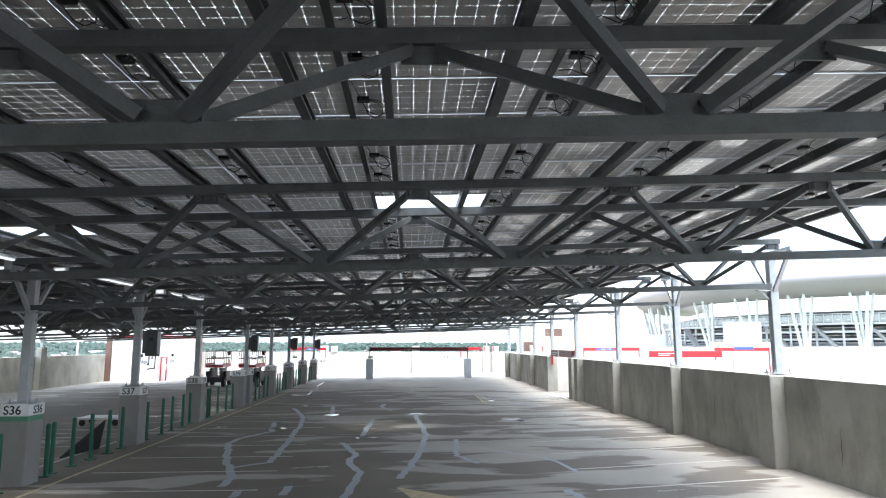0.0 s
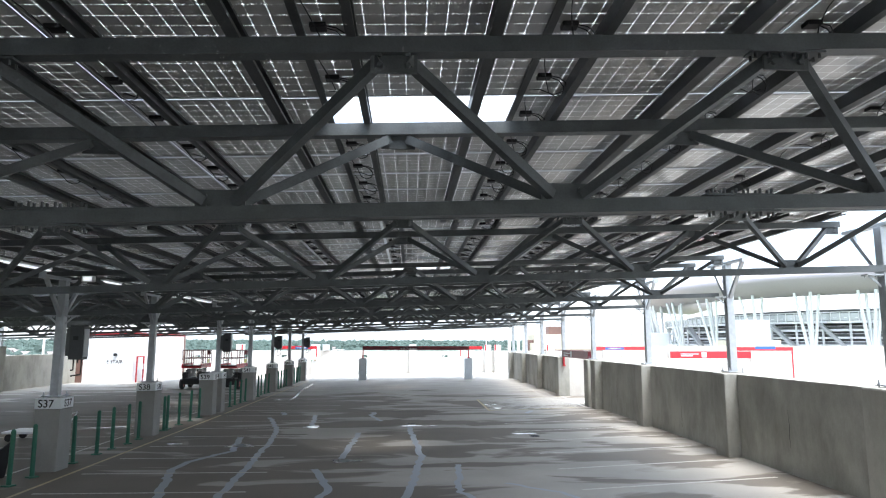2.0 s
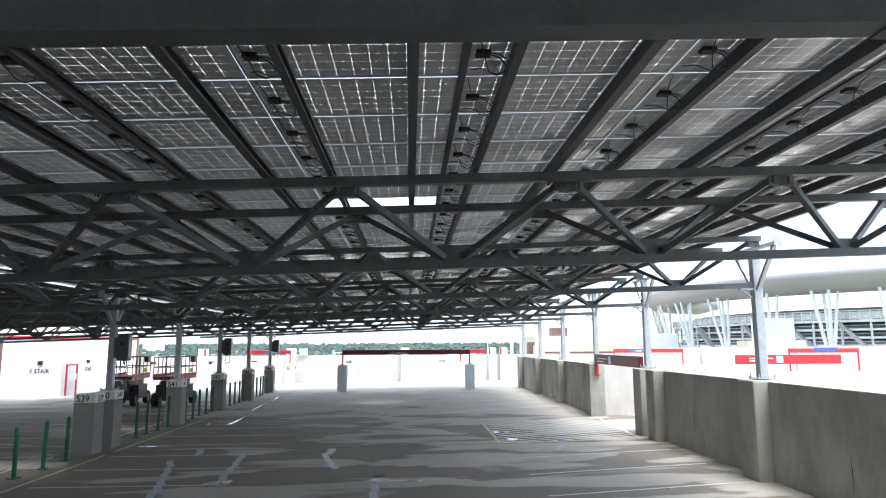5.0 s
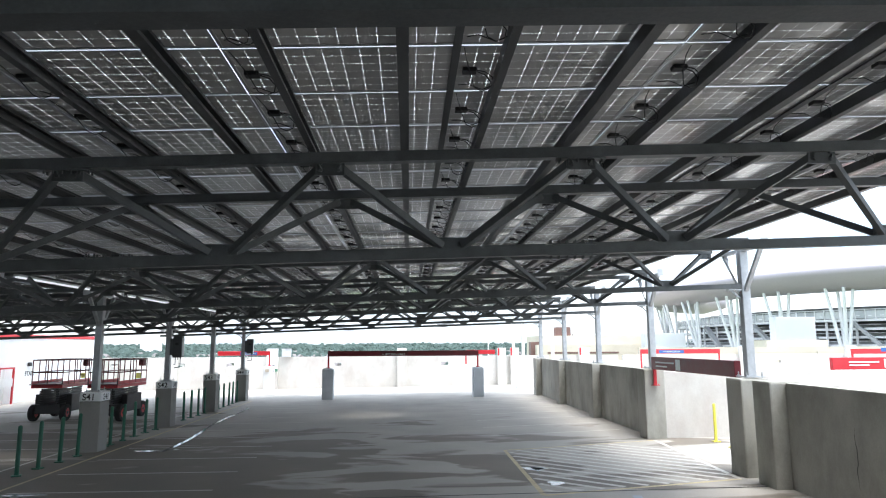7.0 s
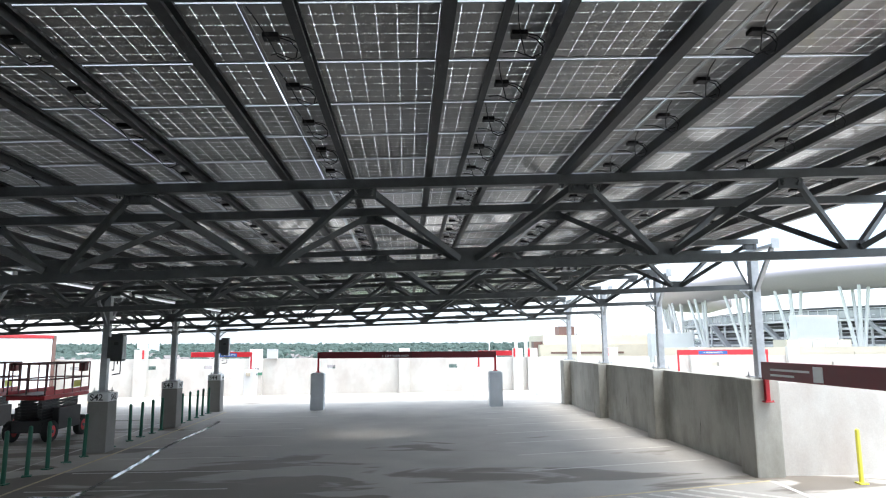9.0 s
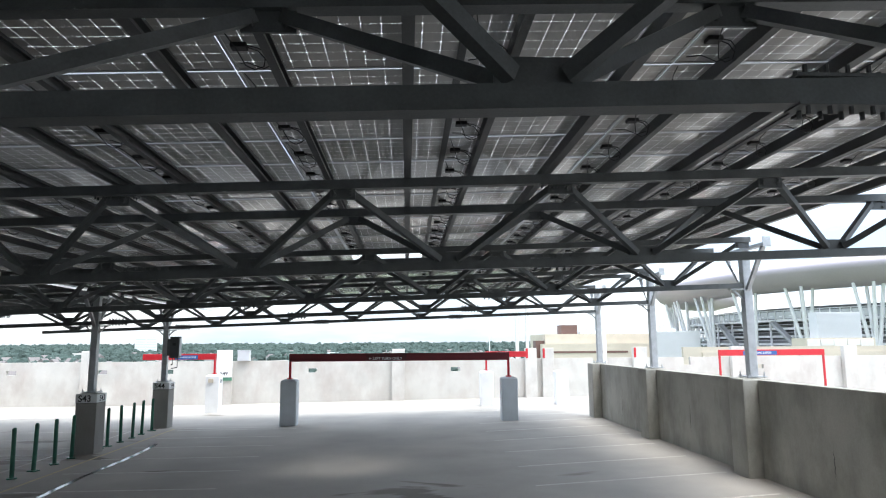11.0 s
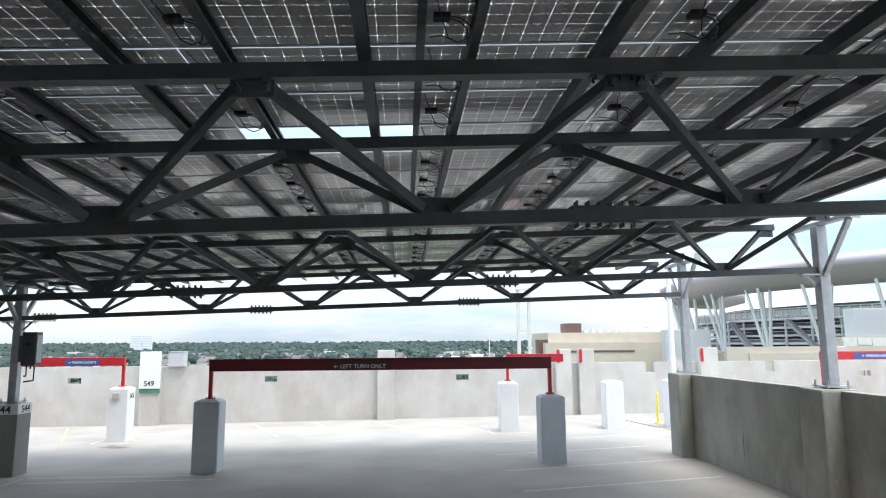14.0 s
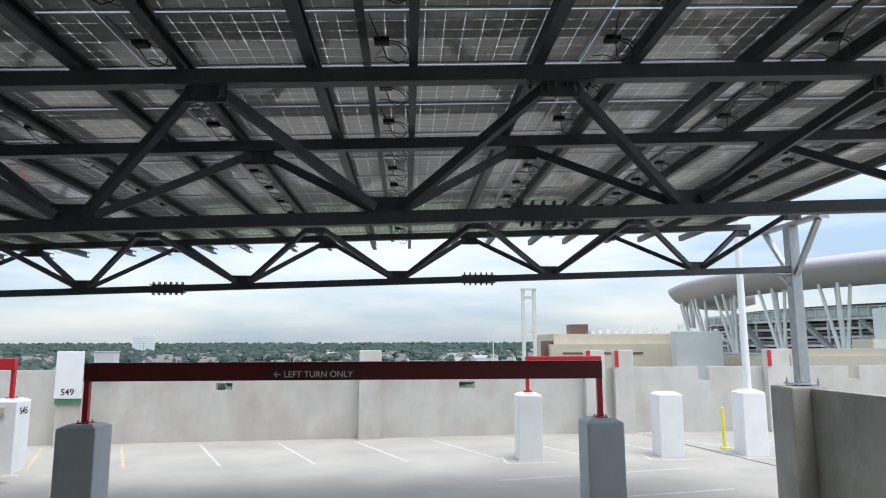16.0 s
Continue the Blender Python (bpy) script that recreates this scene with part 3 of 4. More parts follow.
# ---- posts, pedestals ----
def base_plate(bm, w):
    box(bm, -w, w, -w, w, 0.03, 0.055)
    for sx in (-1, 1):
        for sy in (-1, 1):
            rod(bm, (sx * w * 0.8, sy * w * 0.8, -0.02), (sx * w * 0.8, sy * w * 0.8, 0.16), 0.016, seg=6)
            rod(bm, (sx * w * 0.8, sy * w * 0.8, 0.055), (sx * w * 0.8, sy * w * 0.8, 0.085), 0.032, seg=6)
    return bm


def post(x, y, z0, label, inner):
    """A steel post with base plate, crosshead under the two top chords and raking braces."""
    t = empty("steel_post", x, y, z0, label, "post", "canopy posts")
    zc, zt = tz(LOW_Z, x) - z0, tz(TOP_Z, x) - z0
    part("base_plate", base_plate(bmesh.new(), 0.26), M_POST, t)
    bm = bmesh.new()
    box(bm, -0.112, 0.112, -0.112, 0.112, 0.055, zt - 0.16, bevel=0.02)
    part("shaft", bm, M_POST, t)
    bm = bmesh.new()
    box(bm, -0.09, 0.09, -1.15, 1.15, zt - 0.16, zt - 0.085)
    box(bm, -0.10, 0.10, -1.17, -1.15, zt - 0.20, zt + 0.05)
    part("crosshead", bm, M_POST, t)
    for s in (-1, 1):
        part("brace", bar(bmesh.new(), (0, s * 0.09, zc - 0.12), (0, s * 0.98, zt - 0.17), 0.09, 0.10, (1, 0, 0)), M_POST, t)
    for s in inner:
        bm = bmesh.new()
        box(bm, min(s * 0.1, s * 0.46), max(s * 0.1, s * 0.46), -0.10, 0.10, zc - 0.115, zc - 0.085)
        bar(bm, (s * 0.11, 0, zc - 0.34), (s * 0.36, 0, zc - 0.11), 0.02, 0.05)
        for k in range(4):
            for sy in (-0.06, 0.06):
                rod(bm, (s * (0.17 + 0.08 * k), sy, zc - 0.15), (s * (0.17 + 0.08 * k), sy, zc - 0.085), 0.014, seg=6)
        part("bracket", bm, M_POST, t, "bolted galvanised bracket")
    return t


for y in COLS[:11]:
    post(0.08, y, R_TOP - 0.02, "bright galvanised steel post bolted onto a concrete pilaster", (-1,))


for y in COLS[2:11]:
    ob = part("pilaster", B(-39.19, -38.75, y - 0.4, y + 0.4, -0.4, 2.88, bevel=0.04), M_WALL)
    tagged(ob, "cast concrete pilaster on the west parapet carrying a post", "pilaster", "west pilasters", "structure")
    post(-38.97, y, 2.88, "slim galvanised steel post on a parapet pilaster", (1,))


def text(body, size, x, y, z, rz, parent, material, name="lettering", align="CENTER"):
    cu = bpy.data.curves.new(name, "FONT")
    cu.body, cu.size, cu.extrude, cu.align_x, cu.align_y = body, size, 0.002, align, "CENTER"
    cu.offset = 0.012 * size
    cu.materials.append(material)
    ob = new(name, cu)
    ob.parent = parent
    ob.matrix_basis = pose(x, y, z, 90, 0, rz)
    return ob


def pedestal(x, y, label, word, band):
    """A concrete pedestal with a painted label band round its head."""
    z0 = fz(x) - 0.05
    h = S_TOP - z0
    t = empty("pedestal", x, y, z0, label, "pedestal", "row pedestals")
    part("shaft", B(-0.35, 0.35, -0.35, 0.35, 0, h - 0.30, bevel=0.03), M_PED, t)
    part("label_band", B(-0.36, 0.36, -0.36, 0.36, h - 0.297, h, bevel=0.03), M_WHITE if word else M_PED, t, "white painted band")
    if band:
        part("stripe", B(-0.355, 0.355, -0.355, 0.355, h - 0.42, h - 0.3, bevel=0.01), M_BAND, t, "faded green stripe")
    if word:
        text(word, 0.30, -0.05, -0.364, h - 0.16, 0, t, M_INK)
        text(word, 0.28, 0.364, 0.02, h - 0.16, 90, t, M_INK)
    return t


S_ROWS = [(20.49, "S44"), (13.66, "S43"), (6.83, "S42"), (0.0, "S41"), (-6.93, "S40"), (-15.6, "S38"), (-22.5, "S37"), (-29.3, "S36"), (-36.1, ""), (-42.9, "")]
for y, word in S_ROWS:
    sx = S_X - (0.13 if y < -10 else 0.0)
    pedestal(sx, y, "grey concrete pedestal with a white painted label band", word, word == "S36")
    post(sx, y, S_TOP, "galvanised steel post standing on a concrete pedestal", (-1, 1))
pedestal(S_X - 0.05, -8.3, "grey concrete pedestal with label band and no post", "S39", False)


# ---- inverter cabinets on the posts ----
def inverter(y):
    t = empty("inverter_cabinet", S_X + 0.47, y - 0.12, 2.72, "dark grey inverter cabinet with conduits mounted on a post", "cabinet", "inverter cabinets")
    t.scale = (0.72, 1.0, 1.0)
    part("body", B(-0.27, 0.27, -0.17, 0.17, 0.0, 0.95, bevel=0.02), M_CABINET, t)
    part("door", B(-0.235, 0.235, -0.19, -0.172, 0.30, 0.91, bevel=0.006), M_CABINET, t)
    part("display", B(-0.1, 0.1, -0.196, -0.191, 0.55, 0.66), M_BLACK, t, "black display window")
    # pale plate added for the light that falls on the cabinet's right side
    part("lit_side_plate", B(0.272, 0.30, -0.14, 0.14, 0.08, 0.86, bevel=0.004), M_POST, t, "pale side plate, the cabinet's lit side put into its colour")
    for k in (-0.15, 0.0, 0.15):
        part("cable_gland", rod(bmesh.new(), (k, 0, -0.10), (k, 0, 0.0), 0.028), M_BLACK, t)
    bm = bmesh.new()
    pipe(bm, [(0.15, 0, -0.10), (0.15, 0, -0.42), (-0.22, 0, -0.46)], 0.022, 8)
    pipe(bm, [(-0.15, 0, -0.10), (-0.15, 0, -0.30), (-0.24, 0, -0.30)], 0.022, 8)
    part("conduit", bm, M_BLACK, t, "black bent conduits")
    part("mounting_rail", B(-0.50, -0.27, -0.02, 0.13, 0.1, 0.85), M_STEEL, t)


for y in (20.49, 6.83, -6.93, -22.5):
    inverter(y)


# ---- guard posts along the pedestals ----
def guard_post(x, y, colour, h, r, label, group, name):
    t = empty(name, x, y, fz(x), label, "bollard", group)
    part("pole", rod(bmesh.new(), (0, 0, 0.0), (0, 0, h), r, r * 0.95, 12), colour, t)
    cap = bmesh.new()
    bmesh.ops.create_uvsphere(cap, u_segments=12, v_segments=6, radius=r * 0.95, matrix=Matrix.Translation((0, 0, h)))
    part("cap", cap, colour, t)
    part("foot", B(-r * 2, r * 2, -r * 2, r * 2, 0.0, 0.035, bevel=0.008), colour, t)
    return t


first_guard = None
for i, (ya, yb) in enumerate(zip([s[0] for s in S_ROWS[1:]], [s[0] for s in S_ROWS])):
    for k, f in enumerate((0.14, 0.20, 0.36, 0.52, 0.68, 0.84)):
        if k == 1 and i % 2:
            continue
        x, y = S_X + 0.02 + rng.uniform(-0.05, 0.05), ya + (yb - ya) * f
        if abs(y + 8.3) < 0.6:
            continue
        m = pose(x, y, fz(x), rng.uniform(-1, 1), rng.uniform(-1, 1), rng.uniform(0, 90))
        if first_guard is None:
            first_guard = guard_post(x, y, M_GREEN, 1.32, 0.06, "dark green painted steel guard post on the deck", "green guard posts", "guard_post")
            first_guard.matrix_basis = m
        else:
            copy_thing(first_guard, m)
for x, y in ((1.68, -1.27), (1.6, -2.62), (2.0, 28.1)):
    guard_post(x, y, M_YELLOW, 1.24, 0.055, "yellow plastic sleeved bollard on the deck", "yellow bollards", "yellow_bollard")


# ---- red overhead clearance beams and their columns ----
def column(x, y, top, material, label, w=0.36, lift=0.0):
    z0 = fz(x) - 0.05
    t = empty("short_column", x, y, z0, label, "column", "short columns")
    h = top - z0
    part("shaft", B(-w, w, -w, w, 0, h - 0.07, bevel=0.035), material, t)
    bm = bmesh.new()
    vs = [bm.verts.new((sx * w * k, sy * w * k, z)) for z, k in ((h - 0.07, 0.985), (h, 0.62)) for sx, sy in ((-1, -1), (1, -1), (1, 1), (-1, 1))]
    for q in ((0, 1, 5, 4), (1, 2, 6, 5), (2, 3, 7, 6), (3, 0, 4, 7), (4, 5, 6, 7), (3, 2, 1, 0)):
        bm.faces.new([vs[i] for i in q])
    part("cap", bm, material, t)
    return t


def gate(x0, x1, y, zb, zt, feet, colour, label, rz=0.0, length=None):
    """A box beam on two square legs."""
    t = empty("clearance_beam", x0, y, 0, label, "clearance beam", "clearance beams", rz=rz)
    w = length or (x1 - x0)
    part("beam", B(0, w, -0.09, 0.09, zb, zt, bevel=0.012), colour, t)
    for u, zf in zip((0.05, w - 0.05), feet):
        if zf is None:
            continue
        part("leg", B(u - 0.05, u + 0.05, -0.05, 0.05, zf + 0.02, zb - 0.002), M_RED, t, "red square leg")
        bm = bmesh.new()
        box(bm, u - 0.12, u + 0.12, -0.12, 0.12, zf, zf + 0.02)
        for sx in (-0.09, 0.09):
            for sy in (-0.09, 0.09):
                rod(bm, (u + sx, sy, zf), (u + sx, sy, zf + 0.06), 0.014, seg=6)
        part("foot_plate", bm, M_RED, t, "red bolted foot plate")
    return t


column(-14.1, 20.2, 1.74, M_GREYP, "grey painted square concrete column under the red beam")
column(-4.25, 20.2, 1.76, M_GREYP, "grey painted square concrete column under the red beam")
g = gate(-14.15, -4.2, 20.2, 2.51, 2.86, (1.74, 1.76), M_MAROON, "dark red steel clearance beam with LEFT TURN ONLY lettering")
part("sign_face", B(3.45, 5.25, -0.097, -0.092, 2.53, 2.84), M_RAIL, g, "darker sign face")
text("\u2190 LEFT TURN ONLY", 0.165, 4.30, -0.101, 2.62, 0, g, M_LETTER)

column(-4.45, 27.0, 1.76, M_WHITE, "white painted square concrete column in the open")
column(-0.25, 27.0, 1.75, M_WHITE, "white painted square concrete column in the open")
column(2.3, 27.0, 1.78, M_WHITE, "white painted square concrete column carrying a lamp pole")
c45 = column(-19.35, 27.0, 1.70, M_WHITE, "white painted square concrete column with a label and a small box")
text("S45", 0.27, 0.364, 0.0, 1.72, 90, c45, M_INK)
part("box", B(-0.2, 0.06, -0.44, -0.362, 1.66, 1.86, bevel=0.01), M_BEIGE, c45, "small tan box")
g = gate(-4.5, -2.2, 27.0, 2.5, 2.82, (1.76, None), M_RED, "bright red steel clearance beam behind the lane")
g = gate(-23.2, -19.3, 27.0, 2.5, 2.82, (None, 1.70), M_RED, "bright red steel clearance beam with a blue sign")
part("sign_face", B(1.7, 2.95, -0.10, -0.093, 2.52, 2.74), M_BLUE, g, "blue sign face")
text("\u2190 PARKING & EXITS", 0.115, 2.32, -0.104, 2.63, 0, g, M_LETTER)
g = gate(10.0, 16.6, 29.3, 2.42, 2.78, (0.0, 0.0), M_RED, "bright red steel clearance beam with a blue sign")
part("sign_face", B(1.5, 3.6, -0.10, -0.093, 2.46, 2.70), M_BLUE, g, "blue sign face")
text("\u2190 PARKING & EXITS", 0.15, 2.55, -0.104, 2.58, 0, g, M_LETTER)
g = gate(7.4, 12.8, 0.9, 2.20, 2.66, (-0.1, None), M_RED, "bright red steel clearance beam over the lane")
for k in range(2):
    part("writing", B(0.65, 1.85 - 0.4 * k, -0.106, -0.091, 2.46 - 0.12 * k, 2.51 - 0.12 * k), M_LETTER, g, "white writing too small to read")
part("pictogram", B(2.05, 2.38, -0.106, -0.091, 2.27, 2.60), M_LETTER, g, "pale square pictogram")
g = gate(20.9, 26.6, 19.3, 2.48, 2.82, (-0.1, -0.1), M_RED, "bright red steel clearance beam over the lane")
part("sign_face", B(2.0, 4.0, -0.10, -0.093, 2.62, 2.88), M_BLUE, g, "blue sign face")
# beam over the opening in the long wall
g = gate(-0.04, 0, -0.42, 2.32, 2.76, (1.75, None), M_MAROON, "dark red sign beam over the opening in the wall", rz=-90, length=6.1)
for k in range(2):
    part("writing", B(0.45, 2.05 - 0.6 * k, -0.106, -0.091, 2.55 - 0.13 * k, 2.60 - 0.13 * k), M_LETTER, g, "white writing too small to read")
part("pictogram", B(2.2, 2.54, -0.106, -0.091, 2.36, 2.70), M_LETTER, g, "pale square pictogram")

# lamp pole on the white column
t = empty("lamp_pole", 2.3, 27.0, 1.78, "tall white painted lamp pole on a column", "lamp pole")
part("pole", rod(bmesh.new(), (0, 0, 0.03), (0, 0, 7.6), 0.115, 0.08, 14), M_WHITE, t)
part("base_plate", B(-0.2, 0.2, -0.2, 0.2, 0, 0.03), M_WHITE, t)
part("lamp_head", B(-0.9, 0.1, -0.16, 0.16, 7.6, 7.74, bevel=0.03), M_LAMP, t)
t = empty("lamp_pole", -39.35, 13.2, 2.2, "white painted lamp pole on the parapet", "lamp pole")
part("pole", rod(bmesh.new(), (0, 0, 0.0), (0, 0, 6.5), 0.10, 0.07, 12), M_WHITE, t)
part("lamp_head", B(-0.1, 0.9, -0.16, 0.16, 6.5, 6.64, bevel=0.03), M_LAMP, t)

# painted head of the end-wall pilaster
t = empty("pilaster_sign", -20.08, FW - 0.37, 1.32, "white painted sign board with a column label and green stripe", "sign")
part("board", B(-0.46, 0.46, -0.13, 0.0, 0.0, 1.66, bevel=0.02), M_WHITE, t)
part("stripe", B(-0.455, 0.455, -0.06, 0.0, -0.20, -0.004), M_BAND, t, "faded green stripe")
text("S49", 0.32, 0.0, -0.134, 0.22, 0, t, M_INK)
t = empty("wall_box", -19.0, FW - 0.01, 2.3, "grey junction cabinet on top of the parapet", "cabinet")
part("body", B(-0.36, 0.36, -0.25, 0.2, 0.0, 0.64, bevel=0.02), M_CORR, t)
part("lid", B(-0.38, 0.38, -0.27, 0.22, 0.642, 0.67), M_CORR, t)
# ---- lamps under the canopy ----
M_TUBE = bpy.data.materials.new("lamp_diffuser")
M_TUBE.use_nodes = True
tb = M_TUBE.node_tree.nodes["Principled BSDF"]
tb.inputs["Base Color"].default_value = (0.8, 0.82, 0.85, 1)
tb.inputs["Emission Color"].default_value = (0.9, 0.95, 1.0, 1)
tb.inputs["Emission Strength"].default_value = 0.2
first_tube = first_flood = None
for y, word in S_ROWS:
    m = pose(-18.98, y + 2.4, tz(TOP_Z, -18.98) - 0.17)
    if first_tube is None:
        first_tube = empty("strip_light", 0, 0, 0, "long white strip light hung under the purlins", "light", "strip lights")
        part("housing", B(-0.065, 0.065, -1.95, 1.95, 0.03, 0.09, bevel=0.01), M_LAMP, first_tube)
        for c in (-1.0, 1.0):
            part("diffuser", B(-0.05, 0.05, c - 0.93, c + 0.93, -0.01, 0.028, bevel=0.012), M_TUBE, first_tube, "glowing white diffuser")
        for c in (-1.6, 0.0, 1.6):
            part("hanger", rod(bmesh.new(), (0, c, 0.09), (0, c, 0.30), 0.008, seg=5), M_STEEL, first_tube)
        first_tube.matrix_basis = m
    else:
        copy_thing(first_tube, m)
    m = pose(-19.0, y - 0.30, tz(TOP_Z, -19.0) - 0.26)
    if first_flood is None:
        first_flood = empty("flood_light", 0, 0, 0, "small white flood light bracketed to the post head", "light", "flood lights")
        part("head", B(-0.17, 0.17, -0.14, 0.02, 0.0, 0.18, bevel=0.03), M_LAMP, first_flood)
        part("lens", B(-0.12, 0.12, -0.15, -0.142, 0.03, 0.15), M_TUBE, first_flood, "glowing lens")
        part("bracket", bar(bmesh.new(), (-0.12, 0.02, 0.1), (-0.62, 0.26, 0.10), 0.05, 0.03), M_STEEL, first_flood)
        first_flood.matrix_basis = m
    else:
        copy_thing(first_flood, m)

# red cable pipe clipped under a top chord
t = empty("cable_pipe", 0, -36.2 - 1.0, 0, "dark red cable pipe clipped under a top chord", "pipe")
bm = bmesh.new()
pts = [(x, -0.09 + 0.012 * math.sin(x * 1.7), tz(TOP_Z, x) + 0.01 + 0.02 * math.sin(x * 2.3)) for x in np.arange(-26.0, -0.4, 0.4)]
pipe(bm, pts, 0.022, 6)
part("pipe", bm, M_PIPE, t)


# ---- painted lines, joints, sealed cracks on the deck ----
def ribbon(bm, pts, w, lift=0.004):
    prev = None
    for i, (x, y) in enumerate(pts):
        a, b = pts[max(0, i - 1)], pts[min(len(pts) - 1, i + 1)]
        d = Vector((b[0] - a[0], b[1] - a[1], 0)).normalized()
        s = Vector((-d.y, d.x, 0)) * w / 2
        row = [bm.verts.new((x + k * s.x, y + k * s.y, fz(x + k * s.x) + lift)) for k in (1, -1)]
        if prev:
            bm.faces.new((prev[0], prev[1], row[1], row[0]))
        prev = row
    bmesh.ops.recalc_face_normals(bm, faces=bm.faces)
    for f in bm.faces:
        if f.normal.z < 0:
            f.normal_flip()
    return bm


def line(pts, w, material, label, name="line", lift=0.004):
    return tagged(part(name, ribbon(bmesh.new(), pts, w, lift), material), label, "marking", "deck markings", "structure")


for k in range(-23, 9):
    y = 3.88 + 2.52 * k
    if not -11.2 < y < -0.5:
        line([(-5.75, y), (-3.0, y + 0.5), (-0.55, y + 0.92)], 0.10, M_LINE, "worn white painted parking line")
for k in range(-24, 9):
    y = 0.1 + 2.36 * k
    line([(-18.6, y + 0.25), (-16, y + 0.12), (-13.6, y)], 0.10, M_LINE, "worn white painted parking line")
line([(-18.95, -60), (-18.95, -8.7)], 0.11, M_YLINE, "worn pale yellow painted line along the pedestals")
line([(-18.95, -8.0), (-18.95, 19.9)], 0.11, M_YLINE, "worn pale yellow painted line along the pedestals")
line([(-20.6, -60), (-20.6, -8.7)], 0.11, M_LINE, "worn pale painted line along the pedestals")
line([(-20.6, -8.0), (-20.6, 19.9)], 0.11, M_LINE, "worn pale painted line along the pedestals")
for k in range(-24, 9):
    y = 0.6 + 2.36 * k
    line([(-25.6, y), (-20.8, y)], 0.10, M_LINE, "worn white painted parking line")
# hatched no-parking zone
line([(-5.75, -8.55), (-5.72, -2.1), (-0.25, -0.75)], 0.13, M_YLINE, "worn yellow border of a hatched zone", lift=0.005)
line([(-5.75, -8.55), (-0.6, -7.4)], 0.13, M_YLINE, "worn yellow border of a hatched zone", lift=0.006)
line([(-0.6, -7.4), (-0.25, -0.75)], 0.13, M_LINE, "worn border of a hatched zone", lift=0.006)
for k in range(16):
    c = -8.0 + 0.68 * k
    inside = [x for x in np.arange(-5.62, -0.5, 0.05) if -8.4 + 0.22 * (x + 5.75) < c - (x + 5.6) < -2.22 + 0.247 * (x + 5.72)]
    if len(inside) > 5:
        a, b = float(inside[0]), float(inside[-1])
        line([(a, c - (a + 5.6)), (b, c - (b + 5.6))], 0.16, M_LINE, "worn white hatch stripe")
# far bays in the open
for k in range(-6, 14):
    x = -20.8 + 2.7 * k
    line([(x + 2.0, 27.0), (x + 0.1, 31.4)], 0.10, M_YLINE if x < -17.5 else M_LINE, "worn painted parking line by the end wall")
for cx in (-4.45, -0.25, 2.3, -19.35):
    line([(cx - 0.75, 26.3), (cx + 0.75, 26.3)], 0.09, M_LINE, "worn painted line round a column")
    line([(cx - 0.75, 26.35), (cx - 0.75, 27.4)], 0.09, M_LINE, "worn painted line round a column")
line([(-13.6, 19.6), (-18.8, 19.9)], 0.10, M_LINE, "worn white painted parking line")
# expansion joint across the deck
line([(-38, -8.3), (-19, -8.3), (0, -8.3), (0.3, -8.3)], 0.07, M_JOINT, "dark rubber expansion joint across the deck", "joint", 0.007)
line([(0.6, 31.5), (2.6, 22.0), (3.2, 8.0)], 0.06, M_JOINT, "dark rubber expansion joint across the deck", "joint", 0.007)


def crack(points, w, seed):
    r = random.Random(seed)
    out = []
    for (x0, y0), (x1, y1) in zip(points, points[1:]):
        n = max(3, int(math.hypot(x1 - x0, y1 - y0) / 0.22))
        for i in range(n):
            f = i / n
            out.append((x0 + (x1 - x0) * f + r.uniform(-0.05, 0.05), y0 + (y1 - y0) * f + r.uniform(-0.03, 0.03)))
    out.append(points[-1])
    return tagged(part("sealed_crack", ribbon(bmesh.new(), out, w, 0.0035), M_SEAL), "shiny blue-grey sealant band over a deck crack", "sealant", "sealed cracks", "structure")


CRACK_LINES = (
    ([(-16.3, -10.1), (-15.1, -14.5), (-14.7, -17.7), (-14.3, -23.0), (-14.1, -26.8), (-15.0, -27.6)], 0.2),
    ([(-16.0, -16.6), (-15.5, -19.8), (-16.2, -21.4), (-16.4, -22.7), (-15.4, -26.6), (-14.6, -28.9), (-14.6, -30.1)], 0.22),
    ([(-11.7, -15.9), (-11.8, -21.6)], 0.2),
    ([(-12.4, -23.2), (-11.7, -25.7), (-11.8, -27.0), (-11.3, -28.8), (-11.4, -30.2), (-11.5, -31.6)], 0.2),
    ([(-9.8, -14.5), (-9.4, -21.4), (-9.7, -25.2), (-10.0, -27.8), (-10.3, -29.6)], 0.2),
    ([(-8.4, -22.9), (-8.6, -26.3), (-8.1, -27.7)], 0.16),
    ([(-7.4, -25.5), (-6.3, -26.6), (-5.8, -27.7), (-5.6, -29.4)], 0.13),
    ([(-14.3, -9.4), (-13.8, -13.9)], 0.2),
    ([(-11.7, -9.5), (-11.0, -12.2)], 0.18),
    ([(-12.9, -30.2), (-12.9, -31.2)], 0.2),
    ([(-6.4, -31.3), (-6.3, -32.1)], 0.22),
    ([(-14.0, -30.5), (-14.0, -31.3)], 0.2),
    ([(-16.1, -7.9), (-15.8, -9.1)], 0.24), ([(-11.5, -8.5), (-11.5, -9.7)], 0.26), ([(-3.7, -8.8), (-4.1, -9.9)], 0.2),
)
for i, (pts, w) in enumerate(CRACK_LINES):
    crack(pts, w, 30 + i)
